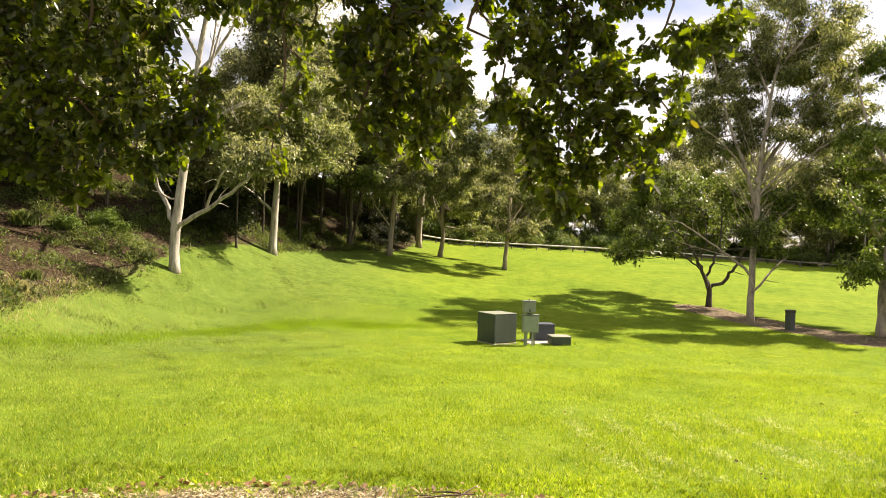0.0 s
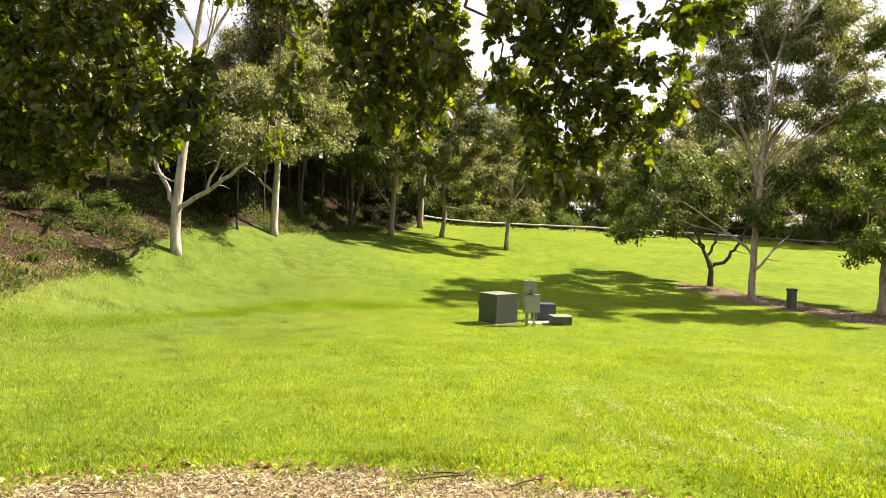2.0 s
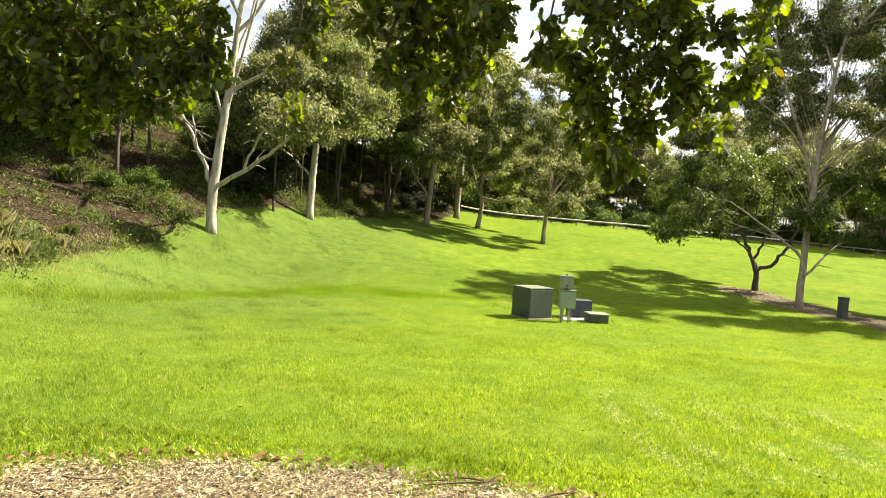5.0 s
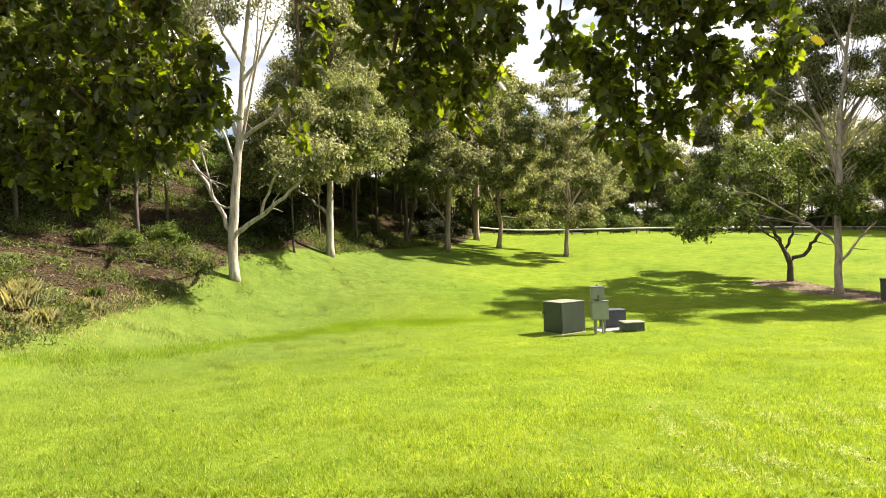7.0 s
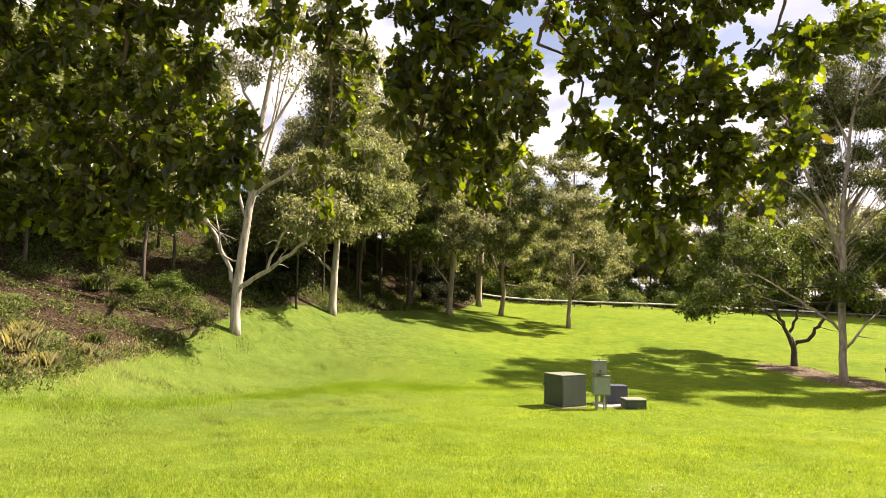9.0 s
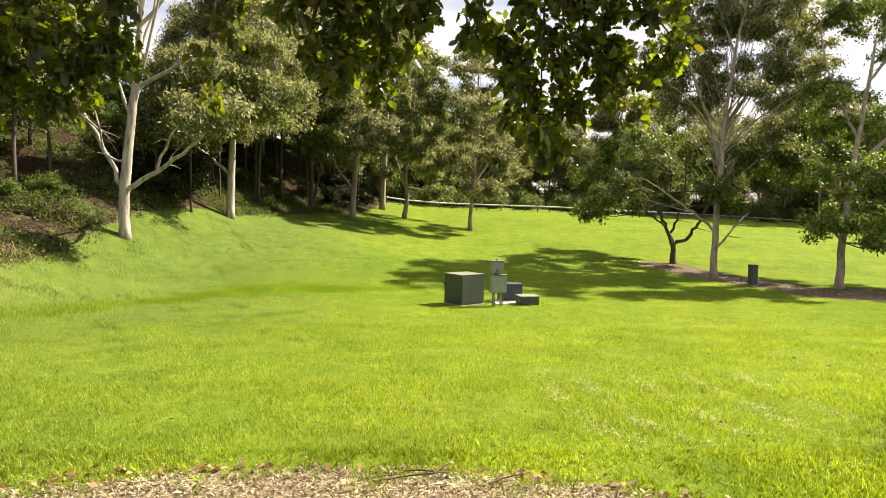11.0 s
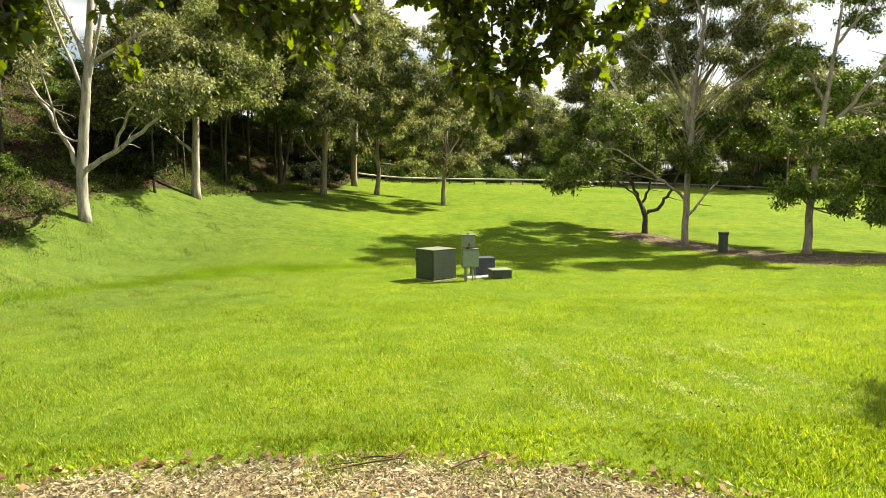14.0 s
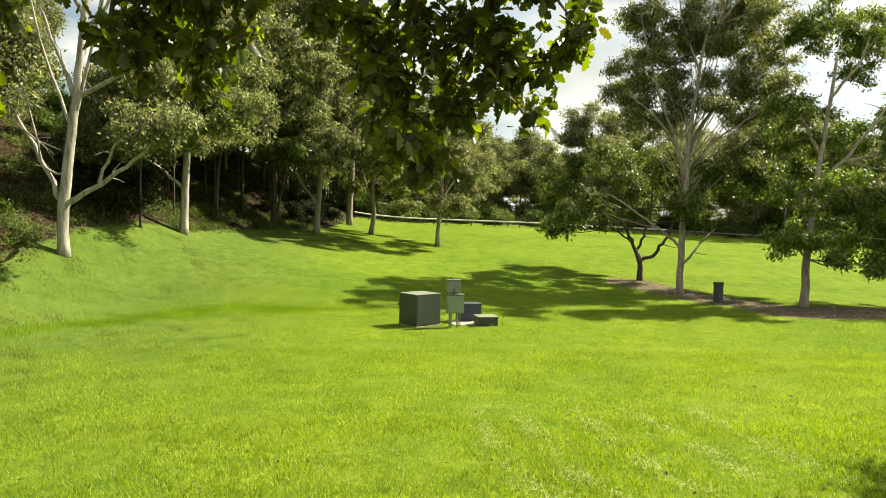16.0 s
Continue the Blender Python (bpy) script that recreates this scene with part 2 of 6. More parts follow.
M_DARK = leaf_material("broad_leaf_dark", [(0.0, (0.0338, 0.065, 0.0117)), (0.6, (0.091, 0.1495, 0.0221)), (1.0, (0.195, 0.26, 0.0455))], 0.5, 0.3, (1.2, 1.25, 0.4), 0.3)
# leaf colour taken almost to black to hold the shade under the wood edge
M_SHRUB = leaf_material("shrub_leaf_shade_dark", [(0.0, (0.010, 0.014, 0.005)), (0.6, (0.020, 0.027, 0.009)), (1.0, (0.045, 0.055, 0.020))], 0.6, 0.25, (1.1, 1.1, 0.6), 0.15)
M_OAK = leaf_material("oak_leaf", [(0.0, (0.024, 0.032, 0.006)), (0.6, (0.056, 0.072, 0.011)), (0.96, (0.115, 0.138, 0.022)), (1.0, (0.07, 0.052, 0.018))], 0.34, 0.55, (2.3, 2.5, 0.40), 0.55)
M_BARK_W = bark_material("pale_gum_bark", (0.44, 0.405, 0.35), (0.30, 0.272, 0.232), (0.105, 0.09, 0.074))
M_BARK_T = bark_material("tan_gum_bark", (0.37, 0.31, 0.24), (0.27, 0.225, 0.175), (0.14, 0.11, 0.088))
M_BARK_D = bark_material("dark_rough_bark", (0.10, 0.078, 0.058), (0.06, 0.047, 0.036), (0.03, 0.024, 0.02))
M_BARK_O = bark_material("oak_bark", (0.16, 0.105, 0.07), (0.10, 0.065, 0.045), (0.05, 0.034, 0.025))
M_CABINET = paint_material("dark_green_paint", (0.034, 0.048, 0.036), (0.052, 0.066, 0.048), 0.55)
M_CABINET_TOP = paint_material("faded_green_lid_paint", (0.16, 0.18, 0.13), (0.25, 0.25, 0.19), 0.45)
M_PANEL = paint_material("grey_green_paint", (0.20, 0.24, 0.19), (0.27, 0.30, 0.24), 0.42)
M_GALV = paint_material("galvanised_steel", (0.17, 0.185, 0.185), (0.27, 0.28, 0.27), 0.42, 0.5)
M_BLUE = paint_material("blue_grey_paint", (0.035, 0.042, 0.058), (0.055, 0.062, 0.078), 0.5)
M_BIN = paint_material("charcoal_slat_paint", (0.045, 0.055, 0.055), (0.075, 0.088, 0.085), 0.5)
M_CONCRETE = paint_material("pale_concrete", (0.30, 0.27, 0.22), (0.42, 0.38, 0.32), 0.9)
M_TIMBER = paint_material("weathered_white_timber", (0.44, 0.42, 0.37), (0.62, 0.60, 0.54), 0.8)
M_TIMBER_D = paint_material("weathered_dark_timber", (0.10, 0.09, 0.075), (0.17, 0.15, 0.125), 0.85)
M_CHIP = leaf_material("mulch_chip", [(0.0, (0.05, 0.034, 0.02)), (0.3, (0.21, 0.155, 0.085)), (0.75, (0.42, 0.345, 0.205)), (1.0, (0.64, 0.57, 0.39))], 0.8, 0.08, (1, 0.95, 0.75), 0.2)
# litter browns are set darker, standing in for tree shade on the bank
M_LITTER = leaf_material("bank_litter_with_shade", [(0.0, (0.024, 0.016, 0.011)), (0.5, (0.072, 0.050, 0.034)), (0.88, (0.15, 0.112, 0.078)), (1.0, (0.30, 0.25, 0.19))], 0.7, 0.1, (1, 0.9, 0.7), 0.2)
M_STRAW = leaf_material("dry_clippings", [(0.0, (0.29, 0.32, 0.11)), (1.0, (0.44, 0.44, 0.23))], 0.7, 0.2, (1, 1, 0.8), 0.2)
M_RIM = leaf_material("rim_leaf", [(0.0, (0.07, 0.035, 0.016)), (0.5, (0.22, 0.12, 0.05)), (1.0, (0.42, 0.30, 0.15))], 0.6, 0.2, (1, 1, 0.8), 0.3)
M_PETAL = leaf_material("fallen_leaf", [(0.0, (0.022, 0.015, 0.009)), (0.55, (0.06, 0.04, 0.02)), (1.0, (0.15, 0.10, 0.05))], 0.9, 0.1, (1, 1, 0.8), 0.05)


# ---- geometry ----
def sp(v):
    return np.logaddexp(0.0, v)


def smooth(v, a, b):
    u = np.clip((np.asarray(v, float) - a) / (b - a), 0, 1)
    return u * u * (3 - 2 * u)


def foot(y):
    """Where the left bank starts to rise."""
    return np.interp(y, [-20, 18, 30, 40, 50, 53, 57, 70, 90, 140], [-10, -10, -9, -10, -9.2, -8.6, -6.2, -4.6, -4, -4])


def height(x, y):
    x, y = np.asarray(x, float), np.asarray(y, float)
    z = 0.1 - 0.068 * y + 0.765 * sp((y - 30) / 5) + 0.2 * np.exp(-((y / 7) ** 2))
    z = z + 0.51 * sp((2 - x) / 3) * smooth(y, 26, 40) - 0.12 * sp((x - 10) / 4) * (1 - smooth(x, 60, 200))
    z = z + 0.45 * np.exp(-((x - 21) ** 2 / 50 + (y - 27) ** 2 / 60)) - 0.6 * sp((y - 92) / 6)
    d = 0.8 * sp((foot(y) - x) / 0.8)
    return z + 8 * (1 - np.exp(-0.07 * d))


def bed_near(x, y):
    """Metres inside the mulch ring round the oak."""
    r = ((np.abs(x + 0.52) / 5.16) ** 2.4 + (np.abs(y - 2.3) / 6.27) ** 2.4) ** (1 / 2.4)
    return (1 - r) * 4.5


def bed_right(x, y):
    """Metres inside the long bed below the trees on the right."""
    ax, ay, bx, by = 15.2, 40.5, 18.4, 28.9
    s = np.clip(((x - ax) * (bx - ax) + (y - ay) * (by - ay)) / ((bx - ax) ** 2 + (by - ay) ** 2), 0, 1)
    d1 = np.hypot(x - ax - s * (bx - ax), y - ay - s * (by - ay))
    cx, cy = 27.2, 30.6
    s = np.clip(((x - bx) * (cx - bx) + (y - by) * (cy - by)) / ((cx - bx) ** 2 + (cy - by) ** 2), 0, 1)
    d2 = np.hypot(x - bx - s * (cx - bx), y - by - s * (cy - by))
    return np.maximum(1.6 - d1, 2.5 - d2)


def bed_bank(x, y):
    """Metres up the bank past the end of the grass."""
    return np.interp(y, [-20, 17, 28, 31, 34, 37, 40, 46.7, 53.3, 55.5, 58, 65, 74, 84], [-11.6, -11.6, -12.7, -12.7, -12.4, -11.6, -10.4, -8.9, -7.0, -5.2, -4.3, -3.7, -3.0, -2.0]) - x


def link_mesh(name, verts, faces, mat, parent=None, label="", smoothed=False):
    me = bpy.data.meshes.new(name)
    me.from_pydata(verts if isinstance(verts, list) else verts.tolist(), [], faces)
    me.materials.append(mat)
    if smoothed:
        me.polygons.foreach_set("use_smooth", np.ones(len(me.polygons), dtype=bool))
    me.update()
    ob = new(name, me)
    if parent is not None:
        ob.parent = parent
    if label:
        ob["label"] = label
    return ob


def link_array(name, verts, loops, counts, mat, parent=None):
    """A mesh straight from arrays: vertices, the vertex of every corner, the corners of every face."""
    me = bpy.data.meshes.new(name)
    me.vertices.add(len(verts))
    me.vertices.foreach_set("co", np.asarray(verts, np.float32).ravel())
    me.loops.add(len(loops))
    me.loops.foreach_set("vertex_index", np.asarray(loops, np.int32))
    me.polygons.add(len(counts))
    me.polygons.foreach_set("loop_start", np.concatenate([[0], np.cumsum(counts)[:-1]]).astype(np.int32))
    me.materials.append(mat)
    me.update(calc_edges=True)
    me.validate()
    ob = new(name, me)
    if parent is not None:
        ob.parent = parent
    return ob


def tube(points, radii, sides=8, close=True):
    """A tapered tube along points: vertices and faces."""
    p = np.asarray(points, float)
    t = np.gradient(p, axis=0)
    t /= np.linalg.norm(t, axis=1, keepdims=True) + 1e-9
    ref = np.array([0.31, 0.95, 0.05])
    a = np.cross(t, ref)
    a /= np.linalg.norm(a, axis=1, keepdims=True) + 1e-9
    b = np.cross(t, a)
    ang = np.linspace(0, 2 * np.pi, sides, endpoint=False)
    r = np.asarray(radii, float)[:, None, None]
    v = p[:, None] + r * (np.cos(ang)[None, :, None] * a[:, None] + np.sin(ang)[None, :, None] * b[:, None])
    n = len(p)
    faces = []
    for i in range(n - 1):
        for j in range(sides):
            k = (j + 1) % sides
            faces.append((i * sides + j, i * sides + k, (i + 1) * sides + k, (i + 1) * sides + j))
    if close:
        faces.append(tuple(range(sides))[::-1])
        faces.append(tuple((n - 1) * sides + j for j in range(sides)))
    return v.reshape(-1, 3), faces


def curved(rows, rng, steps=4, wobble=0.05):
    """A finer, slightly crooked line through rows of x, y, z, radius."""
    a = np.asarray(rows, float)
    n = len(a)
    u = np.linspace(0, n - 1, (n - 1) * steps + 1)
    out = np.empty((len(u), 4))
    for i, s in enumerate(u):
        k = min(int(s), n - 2)
        f = s - k
        p0, p1, p2, p3 = a[max(k - 1, 0)], a[k], a[k + 1], a[min(k + 2, n - 1)]
        out[i] = 0.5 * (2 * p1 + (p2 - p0) * f + (2 * p0 - 5 * p1 + 4 * p2 - p3) * f * f + (3 * p1 - p0 - 3 * p2 + p3) * f ** 3)
    out[1:-1, :3] += rng.normal(0, wobble, (len(u) - 2, 3)) * np.minimum(1.0, out[1:-1, 3:] * 8)
    out[:, 3] = np.maximum(out[:, 3], 0.006)
    return out


def join(pieces):
    vs, fs, base = [], [], 0
    for v, f in pieces:
        vs.append(v)
        fs += [tuple(i + base for i in face) for face in f]
        base += len(v)
    return np.concatenate(vs), fs


def leaf_cloud(name, centres, rng, length, width, mat, parent, droop=0.8, per=26, spread=0.28, out=None):
    """Narrow pointed leaves, hanging in loose sprays round the centres."""
    c = np.repeat(np.asarray(centres, float), per, axis=0)
    n = len(c)
    off = rng.normal(0, spread, (n, 3)) * (1.1, 1.1, 0.8)
    c = c + off
    way = rng.normal(0, 1, (n, 3))
    way /= np.linalg.norm(way, axis=1, keepdims=True)
    way[:, 2] -= droop
    way /= np.linalg.norm(way, axis=1, keepdims=True)
    face = rng.normal(0, 0.6, (n, 3)) + off / (np.linalg.norm(off, axis=1, keepdims=True) + 1e-6) * 0.4 + (0, 0, 0.3)
    if out is not None:
        face = face + 0.55 * np.repeat(out, per, axis=0)
    side = np.cross(way, face)
    side /= np.linalg.norm(side, axis=1, keepdims=True) + 1e-9
    size = rng.uniform(0.7, 1.3, (n, 1))
    ln, wd = length * size, width * size
    bend = np.cross(way, side) * ln * 0.12
    v = np.stack([c, c + way * ln * 0.45 + side * wd * 0.5 + bend, c + way * ln, c + way * ln * 0.45 - side * wd * 0.5 + bend], 1)
    loops = np.arange(4 * n)
    ob = link_array(name, v.reshape(-1, 3), loops, np.full(n, 4), mat, parent)
    ob["kind"] = "stuff"
    return ob


def grow_tree(name, label, base, trunk, limbs, blobs, bark, leaf, seed, dense=9.0, length=0.20, width=0.075, droop=0.8, per=26,
              spread=0.21, sides=10, group="", flat=0.85, slim=0.80, fan=0.0, fill=0):
    """A tree: trunk, limbs, twigs and leaves, from rows of x, y, z, radius about its foot."""
    rng = np.random.RandomState(seed)
    top = new(name)
    tagged(top, label, "tree", group)
    line = curved(trunk, rng, wobble=0.018)
    line[:, 3] *= slim
    flare = 1 + 0.35 * np.exp(-np.maximum(line[:, 2], 0) / 0.28)
    line[0, 2] -= 0.25
    link_mesh("trunk", *tube(line[:, :3], line[:, 3] * flare, sides), bark, top, smoothed=True)
    bones, limb_lines = [line], []
    for rows in limbs:
        gap = np.linalg.norm(line[:, :3] - np.array(rows[0][:3]), axis=1)
        root = line[np.argmin(gap)]
        if 0.4 * root[3] < gap.min() < 1.0:
            lower = line[max(0, np.argmin(gap) - 1)]
            rows = [(*(0.55 * root[:3] + 0.45 * lower[:3]), rows[0][3] * 1.05)] + list(rows)
        l = curved(rows, rng, wobble=0.04)
        l[:, 3] *= 0.78
        limb_lines.append(l)
        link_mesh("limb", *tube(l[:, :3], l[:, 3], 7), bark, top, smoothed=True)
        bones.append(l)
    bones = np.concatenate(bones)
    # smaller clumps between the large ones
    blobs = list(blobs)
    for _ in range(fill):
        p, q = blobs[rng.randint(len(blobs))], blobs[rng.randint(len(blobs))]
        f = rng.uniform(0.25, 0.75)
        if math.dist(p[:3], q[:3]) < 6:
            blobs.append((*(np.array(p[:3]) * (1 - f) + np.array(q[:3]) * f + rng.normal(0, 0.35, 3)), rng.uniform(0.55, 0.85)))
    twigs, centres, outs = [], [], []
    for l in limb_lines:
        n = len(l)
        for i in rng.randint(n // 2, n, 6):
            along = l[min(i + 1, n - 1), :3] - l[max(i - 1, 0), :3]
            along /= np.linalg.norm(along) + 1e-9
            way = along * 0.8 + rng.normal(0, 0.55, 3) + (0, 0, 0.35)
            way /= np.linalg.norm(way)
            reach = rng.uniform(0.3, 0.8) * (1 + 8 * l[i, 3])
            q1 = l[i, :3] + way * reach * 0.5
            q2 = l[i, :3] + way * reach + rng.normal(0, 0.12, 3)
            rr = min(l[i, 3] * 0.6, 0.028)
            twigs.append(tube([l[i, :3], q1, q2], [rr, rr * 0.6, 0.006], 4, False))
    for x, y, z, r in blobs:
        c = np.array([x, y, z])
        near = bones[bones[:, 2] < z + 0.15]
        d = np.linalg.norm(near[:, :3] - c, axis=1) + 0.25 * np.abs(z - near[:, 2])
        root = near[np.argmin(d)]
        if fan and r > 0.75:
            root = line[np.argmin(np.abs(line[:, 2] - max(fan * z, line[0, 2] + 2.2)))]
        hub = c - (0, 0, 0.3 * r)
        rad = min(root[3] * 0.75, 0.024 + 0.024 * r)
        if fan and r > 0.75:
            rad = min(root[3] * 0.4, 0.026)
            bow = curved([(*root[:3], rad), (*(root[:3] * 0.55 + hub * 0.45 + rng.normal(0, 0.22, 3) - (0, 0, 0.15)), rad * 0.75), (*hub, rad * 0.45)], rng, 3, 0.03)
            twigs.append(tube(bow[:, :3], bow[:, 3], 5, False))
        else:
            mid = (root[:3] + hub) / 2 + rng.normal(0, 0.08, 3) - (0, 0, 0.05)
            twigs.append(tube([root[:3], mid, hub], [rad, rad * 0.8, rad * 0.55], 5, False))
        k = max(8, int(0.95 * dense * r * r))
        nh = max(4, k // 4)
        knots = rng.normal(0, 1, (nh, 3))
        knots /= np.linalg.norm(knots, axis=1, keepdims=True)
        knots *= rng.uniform(0.25, 1.0, (nh, 1)) ** 0.5 * r * rng.uniform(0.85, 1.25, (nh, 1))
        u = knots[rng.randint(0, nh, k)] + rng.normal(0, 0.15 + 0.10 * r, (k, 3)) * (1.0, 1.0, 0.75)
        u[:, 2] *= flat
        pts = c + u
        centres.append(pts)
        outs.append(u / (np.linalg.norm(u, axis=1, keepdims=True) + 1e-6))
        for q in pts[:: 1 + k // 12]:
            m2 = hub * 0.45 + q * 0.55 + rng.normal(0, 0.08, 3)
            twigs.append(tube([hub, m2, q], [rad * 0.5, rad * 0.36, 0.008], 3, False))
    link_mesh("twig_mass", *join(twigs), bark, top)["kind"] = "stuff"
    leaf_cloud("crown", np.concatenate(centres), rng, length, width, leaf, top, droop, int(per * 2.7), spread, np.concatenate(outs))
    top.matrix_world = pose(base[0], base[1], float(height(base[0], base[1])))
    return top


# ---- ground ----
def build_ground():
    xs = np.unique(np.concatenate([np.linspace(-600, -60, 28), np.arange(-60, -14, 1.0), np.arange(-14, 14, 0.3), np.arange(14, 34, 0.5),
                                   np.arange(34, 80, 1.5), np.linspace(80, 700, 28)]))
    ys = np.unique(np.concatenate([np.linspace(-300, -20, 18), np.arange(-20, 4, 1.0), np.arange(4, 16, 0.25), np.arange(16, 46, 0.5),
                                   np.arange(46, 130, 1.2), np.linspace(130, 900, 34)]))
    gx, gy = np.meshgrid(xs, ys)
    rng = np.random.RandomState(5)
    z = height(gx, gy)
    rise = np.clip(foot(gy) - 3 - gx, 0, 6) / 6
    z = z + 0.02 * np.sin(gx * 1.7 + 0.6 * np.sin(gy)) * np.sin(gy * 1.3) + rng.normal(0, 0.03, z.shape) * rise
    far = np.hypot(gx, gy - 40)
    z = np.where(far > 160, z - (far - 160) * 0.012, z)
    nx, ny = len(xs), len(ys)
    v = np.stack([gx, gy, z], -1).reshape(-1, 3)
    i = np.arange(nx * ny).reshape(ny, nx)
    quads = np.stack([i[:-1, :-1], i[:-1, 1:], i[1:, 1:], i[1:, :-1]], -1).reshape(-1, 4)
    ob = link_array("ground", v, quads.ravel(), np.full(len(quads), 4), M_GROUND)
    ob.data.polygons.foreach_set("use_smooth", np.ones(len(quads), dtype=bool))
    x, y = v[:, 0], v[:, 1]
    woods = np.where(y > 84 - 0.004 * (x - 20) ** 2, 1.0, -3.0)
    bed = np.clip(np.maximum.reduce([bed_near(x, y), bed_right(x, y), bed_bank(x, y), woods]), -3, 3)
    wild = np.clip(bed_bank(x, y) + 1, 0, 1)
    lush = 0.68 * smooth(-x, -1, 8) * smooth(y, 9, 22)
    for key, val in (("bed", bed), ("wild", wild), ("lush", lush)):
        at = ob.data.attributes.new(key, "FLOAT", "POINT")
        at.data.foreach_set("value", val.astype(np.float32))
    tagged(ob, "sunlit mown lawn rising to a wooded bank, with bark-mulch beds", "ground", kind="structure")


build_ground()


def scatter_blades(name, x, y, rng, tall, wide, mat, label, segments=1, lean=0.45, category="grass"):
    """Upright bent blades of grass, one small island each."""
    n = len(x)
    z = height(x, y) - 0.004
    p = np.stack([x, y, z], -1)
    a = rng.uniform(0, 2 * np.pi, n)
    side = np.stack([np.cos(a), np.sin(a), 0 * a], -1)
    b = rng.uniform(0, 2 * np.pi, n)
    h = tall * rng.uniform(0.55, 1.25, n)
    l = h * lean * rng.uniform(0.2, 1.4, n)
    tip = np.stack([np.cos(b) * l, np.sin(b) * l, h], -1)
    w = (wide * rng.uniform(0.7, 1.3, n))[:, None]
    if segments == 1:
        v = np.stack([p - side * w / 2, p + side * w / 2, p + tip], 1)
        ob = link_array(name, v.reshape(-1, 3), np.arange(3 * n), np.full(n, 3), mat)
    else:
        mid = tip * (0.35, 0.35, 0.6)
        v = np.stack([p - side * w / 2, p + side * w / 2, p + mid + side * w * 0.4, p + tip, p + mid - side * w * 0.4], 1)
        ob = link_array(name, v.reshape(-1, 3), np.arange(5 * n), np.full(n, 5), mat)
    return tagged(ob, label, category, kind="stuff")


def lawn_points(rng, x0, x1, y0, y1, per_m2):
    n = int((x1 - x0) * (y1 - y0) * per_m2)
    x, y = rng.uniform(x0, x1, n), rng.uniform(y0, y1, n)
    ragged = 0.25 * np.sin(x * 5.1 + 2 * np.sin(y * 3.3)) + rng.normal(0, 0.22, n)
    keep = (np.maximum(np.maximum(bed_near(x, y), bed_right(x, y)), bed_bank(x, y)) < ragged - 0.02)
    clump = np.sin(x * 3.7 + 1.3 * np.sin(y * 2.9)) * np.sin(y * 4.3 + np.sin(x * 2.1))
    keep &= rng.uniform(0, 1, n) < 0.86 + 0.10 * clump
    return x[keep], y[keep]


def build_lawn():
    rng = np.random.RandomState(11)
    label = "bright green mown lawn grass in full sun"
    for (x0, x1, y0, y1, d), tall, wide, seg in (((-6, 8, 5.6, 9.2, 5200), 0.048, 0.0076, 2), ((-9, 11.5, 9.0, 13, 2700), 0.055, 0.0085, 1),
                                               ((-13, 15.5, 13, 20, 860), 0.050, 0.011, 1), ((-14, 24, 20, 33, 260), 0.045, 0.016, 1)):
        x, y = lawn_points(rng, x0, x1, y0, y1, d)
        if y0 < 13:
            tuft = np.sin(x * 21 + 2.1 * np.sin(y * 13 + 1.7 * x)) * np.sin(y * 17 + 1.9 * np.sin(x * 11 - y)) + 0.6 * np.sin(x * 43 + 3 * np.sin(y * 9)) * np.sin(y * 37 + x)
            keep = rng.uniform(0, 1, len(x)) < 0.66 + 0.55 * tuft
            x, y, tall = x[keep], y[keep], (tall * (1.0 + 0.45 * tuft))[keep]
        tall = np.broadcast_to(np.asarray(tall, float), x.shape)
        cool = rng.uniform(0, 1, len(x)) < 0.9 * smooth(-x - 0.12 * (y - 12), -1.0, 10.0)
        scatter_blades("lawn_grass", x[~cool], y[~cool], rng, tall[~cool], wide, M_BLADE, label, seg, 0.75)
        if cool.any():
            scatter_blades("lawn_grass", x[cool], y[cool], rng, tall[cool], wide, M_COOL, "duller green mown lawn grass towards the bank", seg, 0.75)


build_lawn()


def build_uncut_strip():
    """A bent band of longer, deeper green grass below the bank."""
    rng = np.random.RandomState(17)
    n = 34000
    x, off = rng.uniform(-11, 1.5, n), rng.normal(0, 0.55, n)
    y = np.interp(x, [-11, -9.5, -8, -6.5, -4, -1, 2], [15.5, 20.5, 25.3, 27.8, 28.6, 29.0, 29.2]) + off * np.interp(x, [-11, -7, -4], [2.2, 2.0, 1.0])
    keep = rng.uniform(0, 1, n) < smooth(1.5 - x, 0, 7)
    scatter_blades("uncut_grass", x[keep], y[keep], rng, 0.075, 0.013, M_LONG, "bent band of longer deep green grass below the bank", 1, 0.5)


build_uncut_strip()


# ---- trees that stand on the lawn ----

